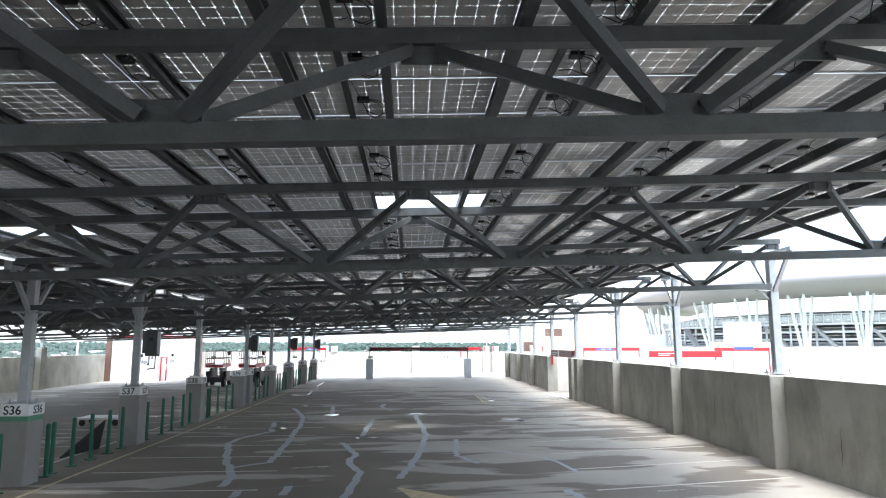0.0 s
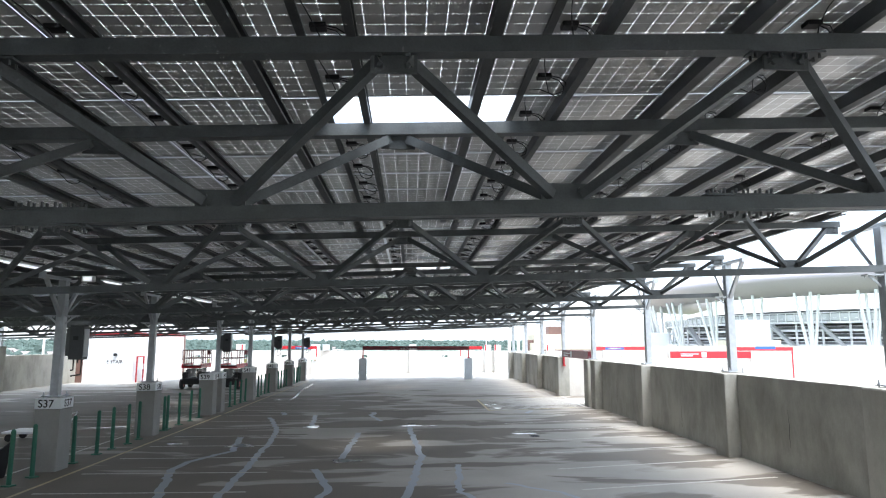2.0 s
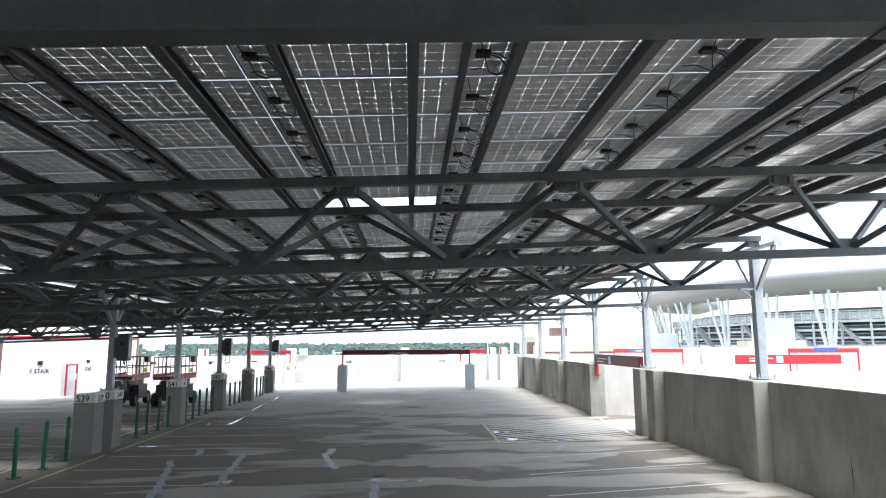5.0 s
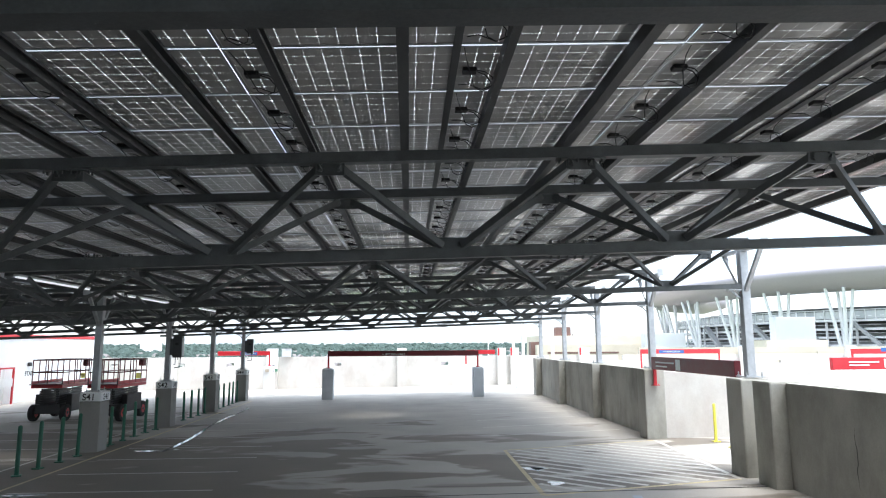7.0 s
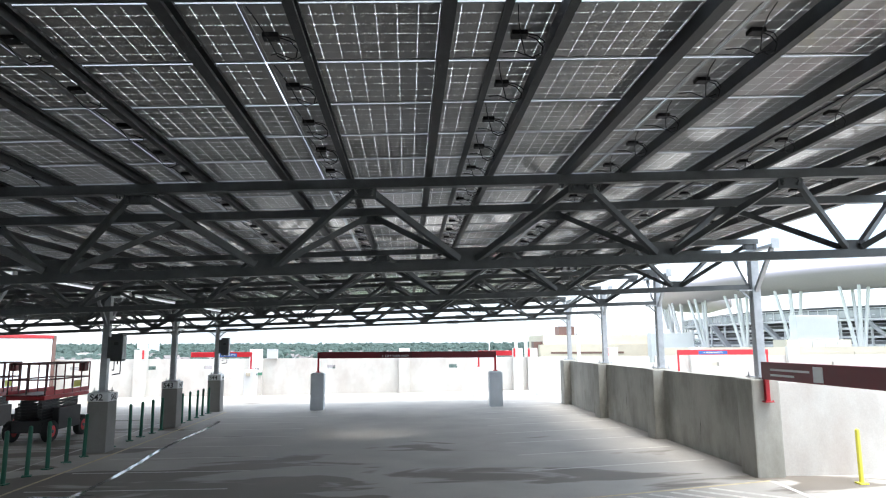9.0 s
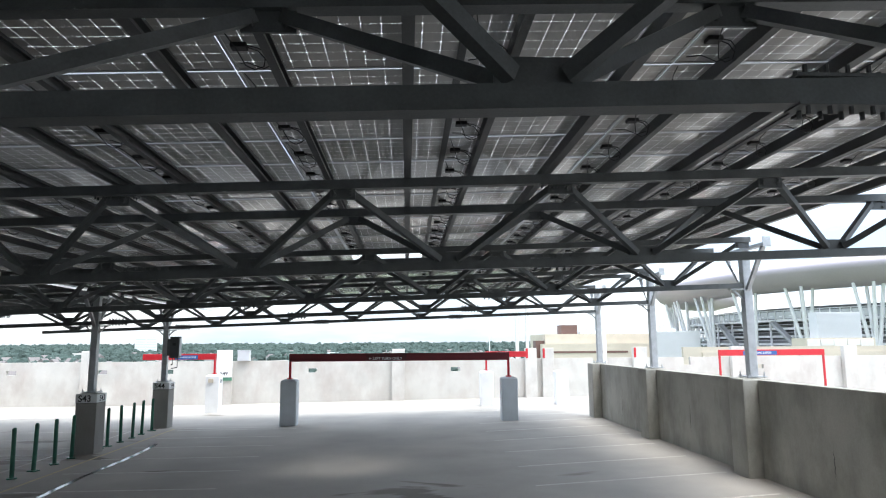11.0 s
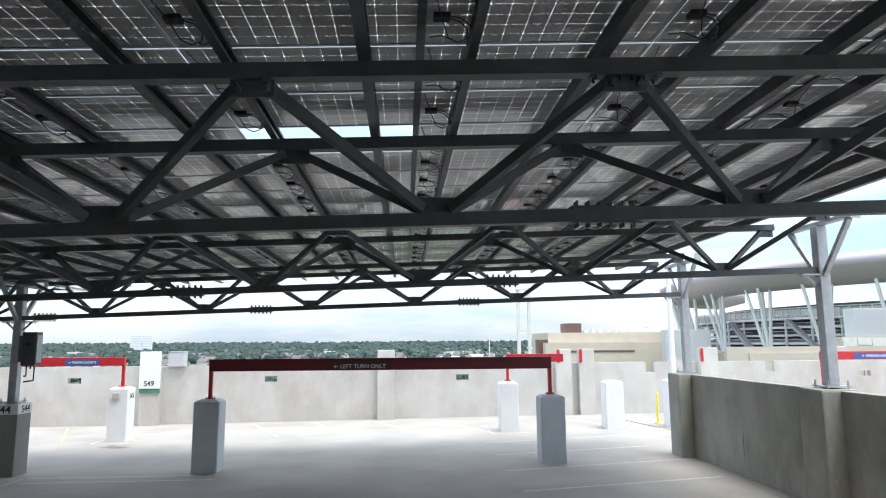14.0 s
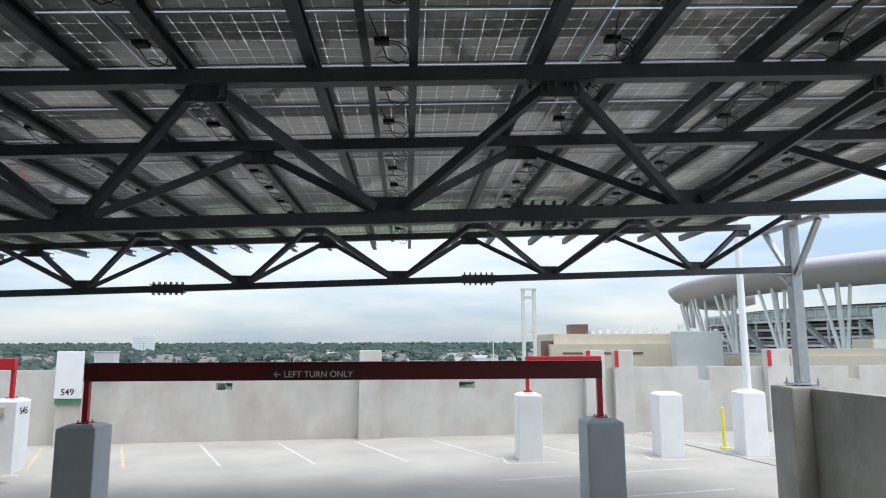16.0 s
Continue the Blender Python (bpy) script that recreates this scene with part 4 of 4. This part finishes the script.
for x, y in ((-15.5, -18.7), (-11.7, -22.0), (-9.7, -13.4), (-5.2, -17.6)):
    t = empty("floor_drain", x, y, fz(x) + 0.004, "round cast iron floor drain in the deck", "drain", "floor drains")
    part("ring", rod(bmesh.new(), (0, 0, 0), (0, 0, 0.012), 0.19, seg=20), M_BOLT, t)
    for k in range(-3, 4):
        part("grate_bar", B(-0.14, 0.14, k * 0.045 - 0.01, k * 0.045 + 0.01, 0.0125, 0.02), M_STEEL, t)
# yellow arrow head painted in the lane
bm = bmesh.new()
vs = [bm.verts.new((x, y, fz(x) + 0.005)) for x, y in ((-10.35, -30.6), (-9.95, -31.9), (-9.6, -31.9), (-9.6, -34.2), (-9.2, -34.2), (-9.2, -31.9), (-8.85, -31.9))]
bm.faces.new(vs[:1] + vs[1:])
part_ob = part("painted_arrow", bm, M_YLINE)
tagged(part_ob, "faded yellow arrow painted in the lane", "marking", "deck markings", "structure")

M_WATER = mat("standing_water", (0.06, 0.057, 0.052), 0.17, 0, 0.1, 2, 20, 0.0)
pr = random.Random(3)
for x, y, a, b in ((-15.5, -18.7, 0.45, 0.35), (-13.8, -13.9, 0.3, 0.35), (-9.7, -14.0, 0.4, 0.25), (-8.9, -14.2, 0.28, 0.1), (-11.7, -22.0, 0.4, 0.28), (-5.5, -16.9, 0.45, 0.18), (-5.3, -5.3, 0.4, 0.2), (-18.0, -18.0, 0.25, 0.14), (-17.7, -0.4, 0.5, 0.16), (-18.1, -7.0, 0.55, 0.12),
                   (-16.9, -0.2, 0.2, 0.06), (-5.3, -5.4, 0.14, 0.3), (-5.2, -7.3, 0.2, 0.22)):
    bm = bmesh.new()
    ring = []
    for i in range(26):
        th = 2 * math.pi * i / 26
        k = 1 + 0.28 * math.sin(3 * th + x) + pr.uniform(-0.16, 0.16)
        ring.append(bm.verts.new((x + a * k * math.cos(th), y + b * k * math.sin(th), fz(x) + 0.0065)))
    bm.faces.new(ring)
    tagged(part("puddle", bm, M_WATER), "shallow puddle of rainwater on the deck", "puddle", "puddles", "structure")
# damp run-off along the gutter line
out = []
for i in range(60):
    f = i / 59
    out.append((-17.1 - 1.0 * f + 0.10 * math.sin(9 * f) + pr.uniform(-0.03, 0.03), -0.6 + 16.0 * f))
bm = ribbon(bmesh.new(), out, 0.15, 0.0062)
tagged(part("puddle", bm, M_WATER), "thin run of rainwater along the deck's gutter line", "puddle", "puddles", "structure")
# hairline cracks down the long wall
for y, z0, z1 in ((-11.0, 0.35, 1.55), (-18.4, 0.2, 1.0), (-25.2, 0.5, 1.5), (3.6, 0.4, 1.0), (10.6, 0.5, 1.3), (17.2, 0.2, 1.1), (-31.6, 0.3, 1.2)):
    bm = bmesh.new()
    prev = None
    for i in range(13):
        z = z0 + (z1 - z0) * i / 12
        c = y + pr.uniform(-0.03, 0.03)
        w = 0.012 * math.sin(math.pi * (i + 0.5) / 13)
        row = [bm.verts.new((-0.0135, c + s * w, z)) for s in (1, -1)]
        if prev:
            bm.faces.new((prev[0], row[0], row[1], prev[1]))
        prev = row
    tagged(part("wall_crack", bm, M_JOINT), "dark hairline crack in the concrete wall", "crack", "wall cracks", "structure")


# ---- stair building beside the deck ----
t = empty("stair_building", -39.1, 18.4, -0.4, "low white rendered stair building with red fascia", "building")
part("wall", B(0.45, 4.8, 0.0, 13.0, 0, 4.2, bevel=0.02), M_WHITE, t, "white rendered walls")
part("end_wall", B(-0.1, 0.44, -0.06, 13.0, 0, 4.42, bevel=0.02), M_BROWN, t, "brown red brick end pier")
part("end_wall", B(4.2, 4.86, 13.01, 13.4, 0, 4.42, bevel=0.02), M_BROWN, t, "brown red brick end pier")
part("fascia", B(0.45, 4.88, -0.08, 13.0, 4.202, 4.42, bevel=0.02), M_RED, t, "bright red fascia")
part("roof", B(0.45, 4.7, 0.1, 12.9, 4.422, 4.47), M_GREYP, t)
text("E STAIR", 0.42, 3.2, -0.012, 1.85, 0, t, M_INK)
part("wall_lamp", B(3.1, 3.4, -0.16, -0.004, 2.35, 2.6, bevel=0.02), M_BLACK, t, "small black wall lamp")
for y in (1.1, 6.2):
    d = part("door", B(4.804, 4.85, y, y + 1.0, 0.1, 2.25, bevel=0.01), M_WHITE, t, "white steel door")
    part("handle", B(4.852, 4.89, y + 0.8, y + 0.86, 1.1, 1.22), M_STEEL, d)
part("joint", B(4.804, 4.82, 7.6, 12.0, 2.95, 3.0), M_GREYP, t, "grey joint line")
text("STAIR", 0.42, 4.812, 3.9, 1.85, 90, t, M_INK)
part("wall_lamp", B(4.804, 4.96, 3.6, 3.9, 2.35, 2.6, bevel=0.02), M_BLACK, t, "small black wall lamp")
t = empty("red_barrier", -34.0, 18.5, fz(-32), "red steel frame barrier with white notice", "barrier")
for y in (0, 1.5):
    part("leg", B(-0.05, 0.05, y - 0.05, y + 0.05, 0, 2.2), M_RED, t)
part("beam", B(-0.05, 0.05, -0.05, 1.55, 2.202, 2.3), M_RED, t)
part("notice", B(-0.02, 0.02, 0.052, 1.448, 1.1, 1.6), M_WHITE, t, "white notice with a red band")


# ---- scissor lifts ----
def wheel(parent, x, y, r=0.36, w=0.26):
    tyre = bmesh.new()
    prof = [(0.55, -0.5), (0.92, -0.5), (1.0, -0.36), (1.0, 0.36), (0.92, 0.5), (0.55, 0.5)]
    n = 22
    rings = [[tyre.verts.new((x + r * k * math.cos(a), y + w * v, r + r * k * math.sin(a))) for k, v in prof] for a in [2 * math.pi * i / n for i in range(n)]]
    for i in range(n):
        for j in range(len(prof)):
            p, q = rings[i], rings[(i + 1) % n]
            tyre.faces.new((p[j], p[(j + 1) % 6], q[(j + 1) % 6], q[j]))
    bmesh.ops.recalc_face_normals(tyre, faces=tyre.faces)
    ob = part("wheel", tyre, M_RUBBER, parent, "black rubber tyre")
    part("rim", rod(bmesh.new(), (x, y - w * 0.42, r), (x, y + w * 0.42, r), r * 0.56, seg=16), M_RED, ob, "red steel rim")
    part("hub", rod(bmesh.new(), (x, y - w * 0.56, r), (x, y + w * 0.56, r), r * 0.16, seg=10), M_BOLT, ob)


def scissor_lift(x, y, rz, label):
    t = empty("scissor_lift", x, y, fz(x), label, "scissor lift", "scissor lifts", rz=rz)
    t.scale = (1.12, 1.0, 1.12)
    for sx in (-1.0, 1.0):
        for sy in (-0.72, 0.72):
            wheel(t, sx, sy)
    part("chassis", B(-1.25, 1.25, -0.58, 0.58, 0.32, 0.72, bevel=0.04), M_BLACK, t, "black steel chassis")
    part("engine_tray", B(-0.72, 0.72, -0.86, -0.585, 0.38, 1.12, bevel=0.04), M_BLACK, t)
    part("engine_tray", B(-0.72, 0.72, 0.585, 0.86, 0.38, 1.12, bevel=0.04), M_BLACK, t)
    for k in range(6):
        z = 0.76 + 0.10 * k
        for sy in (-0.42, 0.42):
            part("scissor_arm", bar(bmesh.new(), (-1.15, sy, z), (1.15, sy, z + 0.09), 0.07, 0.075), M_BLACK, t)
            part("scissor_arm", bar(bmesh.new(), (-1.15, sy * 0.82, z + 0.09), (1.15, sy * 0.82, z), 0.07, 0.075), M_BLACK, t)
    part("platform", B(-1.45, 1.45, -0.72, 0.72, 1.42, 1.56, bevel=0.02), M_RED, t, "red platform deck")
    part("deck_extension", B(-1.75, 0.2, -0.64, 0.64, 1.57, 1.61, bevel=0.008), M_MAROON, t, "dark red sliding deck")
    zs = 1.57
    for sy in (-0.70, 0.70):
        for sx in (-1.42, -0.85, -0.28, 0.28, 0.85, 1.42):
            part("rail_post", rod(bmesh.new(), (sx, sy, zs), (sx, sy, zs + 1.05), 0.026, seg=8), M_RAIL, t)
        for dz in (0.52, 1.05):
            part("rail", rod(bmesh.new(), (-1.42, sy, zs + dz), (1.42, sy, zs + dz), 0.026, seg=8), M_RAIL, t)
        part("toe_board", B(-1.44, 1.44, sy - 0.012, sy + 0.012, zs, zs + 0.15), M_RED, t)
    for sx in (-1.42, 1.42):
        for dz in (0.52, 1.05):
            part("rail", rod(bmesh.new(), (sx, -0.70, zs + dz), (sx, 0.70, zs + dz), 0.026, seg=8), M_RAIL, t)
        part("rail_post", rod(bmesh.new(), (sx, 0, zs), (sx, 0, zs + 1.05), 0.026, seg=8), M_RAIL, t)
    part("control_box", B(1.1, 1.4, -0.66, -0.42, zs + 0.72, zs + 1.04, bevel=0.02), M_MAROON, t)
    part("manual_box", B(0.3, 0.75, -0.735, -0.725, zs + 0.18, zs + 0.42), M_YELLOW, t, "yellow document box")
    part("ladder", bar(bar(bmesh.new(), (1.5, -0.2, 0.4), (1.5, -0.2, 1.45), 0.04, 0.04), (1.5, 0.2, 0.4), (1.5, 0.2, 1.45), 0.04, 0.04), M_BLACK, t)
    return t


scissor_lift(-26.4, 11.0, 93, "red and black scissor lift parked with platform lowered")
scissor_lift(-23.45, 10.6, 88, "red and black scissor lift parked with platform lowered")

# loose things beside the pedestals
t = empty("leaning_board", -20.6, -24.4, fz(-20.6), "dark board leaning on its edge beside a pedestal", "board")
bm = bmesh.new()
vs = [bm.verts.new(v) for v in ((-0.2, -1.0, 0), (0.1, 0.9, 0), (0.25, 0.9, 0.95), (-0.2, -1.0, 0.03), (-0.17, -1.0, 0), (0.13, 0.9, 0), (0.28, 0.9, 0.95), (-0.17, -1.0, 0.03))]
for q in ((0, 1, 2, 3), (7, 6, 5, 4), (1, 5, 6, 2), (2, 6, 7, 3), (0, 4, 5, 1), (0, 3, 7, 4)):
    bm.faces.new([vs[i] for i in q])
part("board", bm, M_BLACK, t)
t = empty("utility_cart", -23.5, -16.5, fz(-24), "low white flat trolley on the deck", "trolley")
part("bed", B(-0.9, 0.9, -0.6, 0.6, 0.28, 0.36, bevel=0.03), M_WHITE, t)
for sx in (-0.7, 0.7):
    for sy in (-0.45, 0.45):
        part("wheel", rod(bmesh.new(), (sx, sy - 0.04, 0.13), (sx, sy + 0.04, 0.13), 0.13, seg=14), M_RUBBER, t)
        part("fork", B(sx - 0.03, sx + 0.03, sy - 0.03, sy + 0.03, 0.14, 0.279), M_STEEL, t)
part("handle", pipe(bmesh.new(), [(0.85, -0.4, 0.36), (1.25, -0.4, 0.95), (1.25, 0.4, 0.95), (0.85, 0.4, 0.36)], 0.02), M_WHITE, t)

# ---- red guards on the end-wall pilasters ----
for x in (-1.28, -0.2, 5.7, -28.1):
    t = empty("pilaster_guard", x, FW - 0.36, 2.32, "short red reflector strip on a pilaster head", "reflector", "reflectors")
    part("strip", B(-0.07, 0.07, -0.03, 0.0, 0, 0.62, bevel=0.01), M_RED, t)

# ---- neighbouring decks and buildings ----
t = empty("neighbour_parapet", 0, 58, -6, "long beige parapet of the neighbouring parking deck", "parapet")
part("wall", B(20, 120, 0, 0.4, 0, 8.75), M_BEIGE, t)
for k in range(9):
    part("panel", B(22 + 10.5 * k, 31.5 + 10.5 * k, -0.12, -0.005, 5.0, 8.2), M_BEIGE, t)
t = empty("service_block", 62.8, 101.7, -8, "pale corrugated metal service block on a stone base", "building")
part("base", B(-2.5, 10, -0.3, 4, 0, 11.8), M_BEIGE, t, "beige stone base")
part("wall", B(0, 7.9, 0, 2.4, 11.81, 16.3), M_CORR, t)
for k in range(11):
    part("rib", B(-0.05, 7.9, -0.08, -0.005, 11.95 + 0.4 * k, 12.12 + 0.4 * k), M_CORR, t)
for k in range(5):
    part("stone", B(-2.3 + 2.4 * k, 0.0 + 2.4 * k, -0.42, -0.31, 10.2 + 0.3 * (k % 2), 11.6), M_HOUSE, t)
t = empty("beige_building", 43, 236, -22, "low beige commercial building with a dark band and rooftop plant", "building")
part("wall", B(0, 47, 0, 30, 0, 28.6), M_BEIGE, t)
part("wall_low", B(-2, 48, -4, -0.1, 0, 25.0), M_BEIGE, t)
part("band", B(2, 30, -4.15, -4.01, 21.6, 22.3), M_BROWN, t, "dark horizontal band")
part("roof_box", B(6.7, 12.8, 2, 9, 28.61, 32.0), M_BROWN, t, "dark brown plant room")
part("side_box", B(-3.5, -0.2, 1, 6, 0, 26.2), M_BROWN, t, "brown stair tower")
for k in range(9):
    part("roof_unit", B(14 + 2.9 * k, 15.2 + 2.9 * k, 3, 5, 28.61, 29.5 + 0.5 * (k % 3)), M_STRUT, t)
for k in range(5):
    part("antenna", rod(bmesh.new(), (16 + 5 * k, 6, 28.6), (16 + 5 * k, 6, 31.2), 0.08, seg=6), M_STRUT, t)
t = empty("grey_block", 76.5, 212, -22, "pale grey corrugated plant building", "building")
part("wall", B(0, 15.0, 0, 4, 0, 29.0), M_CORR, t)
for k in range(9):
    part("rib", B(0, 15.0, -0.12, -0.01, 20.4 + 1.0 * k, 20.75 + 1.0 * k), M_CORR, t)
part("roof_unit", B(2, 4, 1, 3, 29.01, 31.1), M_STRUT, t)
part("roof_unit", B(6, 7.2, 1, 3, 29.01, 30.1), M_STRUT, t)
t = empty("portal_tower", 33.6, 232, -22, "tall pale twin-legged concrete tower", "tower")
for x in (-1.9, 1.9):
    part("leg", B(x - 0.55, x + 0.55, -0.6, 0.6, 0, 43.6), M_HOUSE, t)
for z in (29.0, 40.6):
    part("crossbeam", B(-1.34, 1.34, -0.5, 0.5, z, z + 1.0), M_HOUSE, t)
part("cap", B(-2.7, 2.7, -0.8, 0.8, 43.61, 44.2), M_HOUSE, t)
t = empty("mast", 30, 300, -22, "thin pale steel mast standing far off", "mast")
part("pole", rod(bmesh.new(), (0, 0, 0), (0, 0, 33), 0.4, 0.18, 8), M_STRUT, t)


# ---- stadium ----
st = empty("stadium", 0, 0, 0, "large stadium with a smooth grey roof on raking steel columns", "stadium")


def oval(u, deg, z):
    """A point u metres inside the roof's outer edge; 0 degrees faces west, 90 south."""
    r = radians(deg)
    return (160 - (68 - u) * math.cos(r), 230 - (95 - u) * math.sin(r), z)


def ring(bm, prof, d0, d1, n):
    """A closed profile of (inset, height) swept round the oval."""
    rows = [[bm.verts.new(oval(u, d0 + (d1 - d0) * i / n, z)) for u, z in prof] for i in range(n + 1)]
    for a, b in zip(rows, rows[1:]):
        for j in range(len(prof)):
            k = (j + 1) % len(prof)
            bm.faces.new((a[j], b[j], b[k], a[k]))
    bm.faces.new(rows[0])
    bm.faces.new(rows[-1][::-1])
    bmesh.ops.recalc_face_normals(bm, faces=bm.faces)
    return bm


RIM_Z = 24.6
prof = [(u, RIM_Z + v) for u, v in ((0.0, 0.0), (0.8, -1.5), (2.4, -3.6), (5.0, -5.4), (9, -6.2), (26, -4.0), (26, 3.2), (12, 3.2), (4, 1.8))]
smooth(part("roof", ring(bmesh.new(), prof, -75, 150, 110), M_ROOFSKIN, st, "smooth grey roof shell"))
for deg in (-38, -23, -9, 5, 20, 34, 48, 62, 76):
    for d0, d1, u1 in ((-0.9, -2.9, 5.0), (-0.2, -0.9, 9.0), (0.0, 0.9, 4.5), (0.5, 2.6, 7.0)):
        p, q = oval(9.0, deg + d0, 0.2), oval(u1, deg + d1, RIM_Z - 5.2)
        part("column", rod(bmesh.new(), p, q, 0.58, 0.44, 10), M_STRUT, st, "pale raking steel column")
for z, u in ((-0.6, 13.0), (2.0, 15.5), (4.5, 17.5), (7.0, 16.0), (9.6, 14.0)):
    part("floor_slab", ring(bmesh.new(), [(u, z), (u, z + 0.7), (27, z + 0.7), (27, z)], -60, 110, 60), M_STRUT, st, "pale floor edge")
    # solid dark ring painted as the shade within each open floor
    part("shade_ring", ring(bmesh.new(), [(u + 3.5, z + 0.71), (u + 3.5, z + 1.8), (27, z + 1.8), (27, z + 0.71)], -60, 110, 60), M_SHADE, st, "dark ring painted as the shade of the open concourse")
    part("handrail", ring(bmesh.new(), [(u + 0.2, z + 1.6), (u + 0.2, z + 1.75), (u + 0.35, z + 1.75), (u + 0.35, z + 1.6)], -60, 110, 60), M_STRUT, st)
# the bowl's dim inside, painted as a dark wall
part("back_wall", ring(bmesh.new(), [(24, -2.0), (24, 14.4), (25, 14.4), (25, -2.0)], -60, 110, 60), M_SHADE, st, "dark wall painted as the shade inside the seating bowl")
for i in range(68):
    deg = -58 + 2.4 * i
    g = part("window", ring(bmesh.new(), [(14.2, 10.5), (14.2, 12.7), (14.3, 12.7), (14.3, 10.5)], deg, deg + 2.2, 1), M_GLASS, st, "rail-height glazing")
    part("mullion", bar(bmesh.new(), oval(14.1, deg + 2.3, 10.3), oval(14.1, deg + 2.3, 13.0), 0.22, 0.22), M_STRUT, g)
    if i % 3 == 0:
        part("upright", bar(bmesh.new(), oval(15.0, deg, -0.6), oval(15.0, deg, 9.6), 0.5, 0.5), M_STRUT, st)
part("handrail", ring(bmesh.new(), [(13.9, 13.0), (13.9, 13.25), (14.2, 13.25), (14.2, 13.0)], -60, 110, 60), M_STRUT, st)
for deg in (8, 27, 40, 53, 67):
    part("stair_flight", bar(bmesh.new(), oval(12.5, deg - 3.5, 9.4), oval(12.5, deg + 3.5, 0.8), 2.0, 0.9), M_STAND, st)
part("podium", ring(bmesh.new(), [(3, -24), (3, -0.7), (40, -0.7), (40, -24)], -75, 150, 60), M_BEIGE, st, "beige podium")

# ---- land, woods and far houses ----
def ground_z(d):
    f = min(1.0, max(0.0, (d - 450) / 2400))
    return -24 + 15.0 * f * f * (3 - 2 * f)


bm = bmesh.new()
rings = []
for d in (0, 60, 200, 450, 800, 1200, 1700, 2300, 2900, 3600, 4800):
    rings.append([bm.verts.new((d * math.cos(a), d * math.sin(a), ground_z(d))) for a in [2 * math.pi * i / 72 for i in range(72)]] if d else None)
for a, b in zip(rings[1:], rings[2:]):
    for i in range(72):
        j = (i + 1) % 72
        bm.faces.new((a[i], b[i], b[j], a[j]))
bm.faces.new(rings[1])
bmesh.ops.recalc_face_normals(bm, faces=bm.faces)
tagged(part("ground", bm, M_GRASS), "green wooded land reaching the horizon", "ground", kind="structure")


def far_woods():
    r = np.random.RandomState(5)
    ico = bmesh.new()
    bmesh.ops.create_icosphere(ico, subdivisions=2, radius=1.0)
    bv = np.array([v.co[:] for v in ico.verts])
    bf = np.array([[v.index for v in f.verts] for f in ico.faces])
    ico.free()
    vs, fs, at = [], [], 0
    for i in range(15000):
        d = 420 + 3200 * r.rand() ** 1.15
        a = math.radians(90 + r.uniform(-48, 46))
        x, y = d * math.cos(a), d * math.sin(a)
        if noise.noise(Vector((x * 0.004, y * 0.004, 3.0))) < -0.22 and d < 1900:
            continue
        if d < 950 and r.rand() < 0.6:
            continue
        s = (2.2 + 2.6 * r.rand()) * (1 + d / 2400)
        h = s * r.uniform(0.8, 1.25)
        v = bv * (1 + 0.13 * r.randn(len(bv), 1)) * (s, s, h)
        v[:, 2] = np.maximum(v[:, 2], -0.7 * h)
        vs.append(v + (x, y, ground_z(d) + h * 0.85))
        fs.append(bf + at)
        at += len(bv)
    me = bpy.data.meshes.new("woods")
    me.from_pydata(np.concatenate(vs).tolist(), [], np.concatenate(fs).tolist())
    me.materials.append(M_LEAF)
    return tagged(new("woods", me), "far green woods of broadleaf trees", "woods", kind="stuff")


far_woods()
hr = random.Random(11)
house_a = empty("house", 0, 0, 0, "far house with pale walls and gable roof among trees", "house", "far houses")
part("wall", B(-6, 6, -5, 5, 0, 6), M_HOUSE, house_a)
bm = bmesh.new()
vs = [bm.verts.new(v) for v in ((-6.5, -5.5, 6), (6.5, -5.5, 6), (6.5, 5.5, 6), (-6.5, 5.5, 6), (-6.5, 0, 10.5), (6.5, 0, 10.5))]
for q in ((0, 1, 5, 4), (2, 3, 4, 5), (1, 2, 5), (3, 0, 4), (3, 2, 1, 0)):
    bm.faces.new([vs[i] for i in q])
part("roof", bm, M_HROOF, house_a)
for x in (-3.5, 0, 3.5):
    part("window", B(x - 0.7, x + 0.7, -5.06, -5.003, 2.2, 4.0), M_GLASS, house_a)
house_a.matrix_basis = pose(-160, 480, ground_z(505))
for i in range(170):
    d = 520 + 900 * hr.random() ** 1.3
    a = math.radians(90 + hr.uniform(-16, 42))
    copy_thing(house_a, pose(d * math.cos(a), d * math.sin(a), ground_z(d) + 1.5, 0, 0, hr.uniform(0, 180)))
t = empty("apartment_tower", -588, 1500, ground_z(1600) + 6, "far white apartment block above the woods", "building", rz=20)
for x in (-11, 12):
    w = part("wall", B(x - 11, x + 11, -8, 8, 0, 37 + 0.1 * x), M_WHITE, t)
    for k in range(9):
        part("window_band", B(x - 10, x + 10, -8.3, -8.02, 3 + 3.6 * k, 4.4 + 3.6 * k), M_GREYP, w)
for i in range(9):
    d = 600 + 120 * i
    a = math.radians(90 + hr.uniform(-14, 26))
    b0 = empty("far_building", d * math.cos(a), d * math.sin(a), ground_z(d), "far flat-roofed pale commercial building", "building", "far buildings", rz=hr.uniform(-20, 20))
    part("wall", B(-18, 18, -9, 9, 0, 9 + 3 * hr.random()), M_WHITE if i % 2 else M_HOUSE, b0)
    part("window_band", B(-17, 17, -9.1, -9.01, 4, 5.6), M_GLASS, b0)
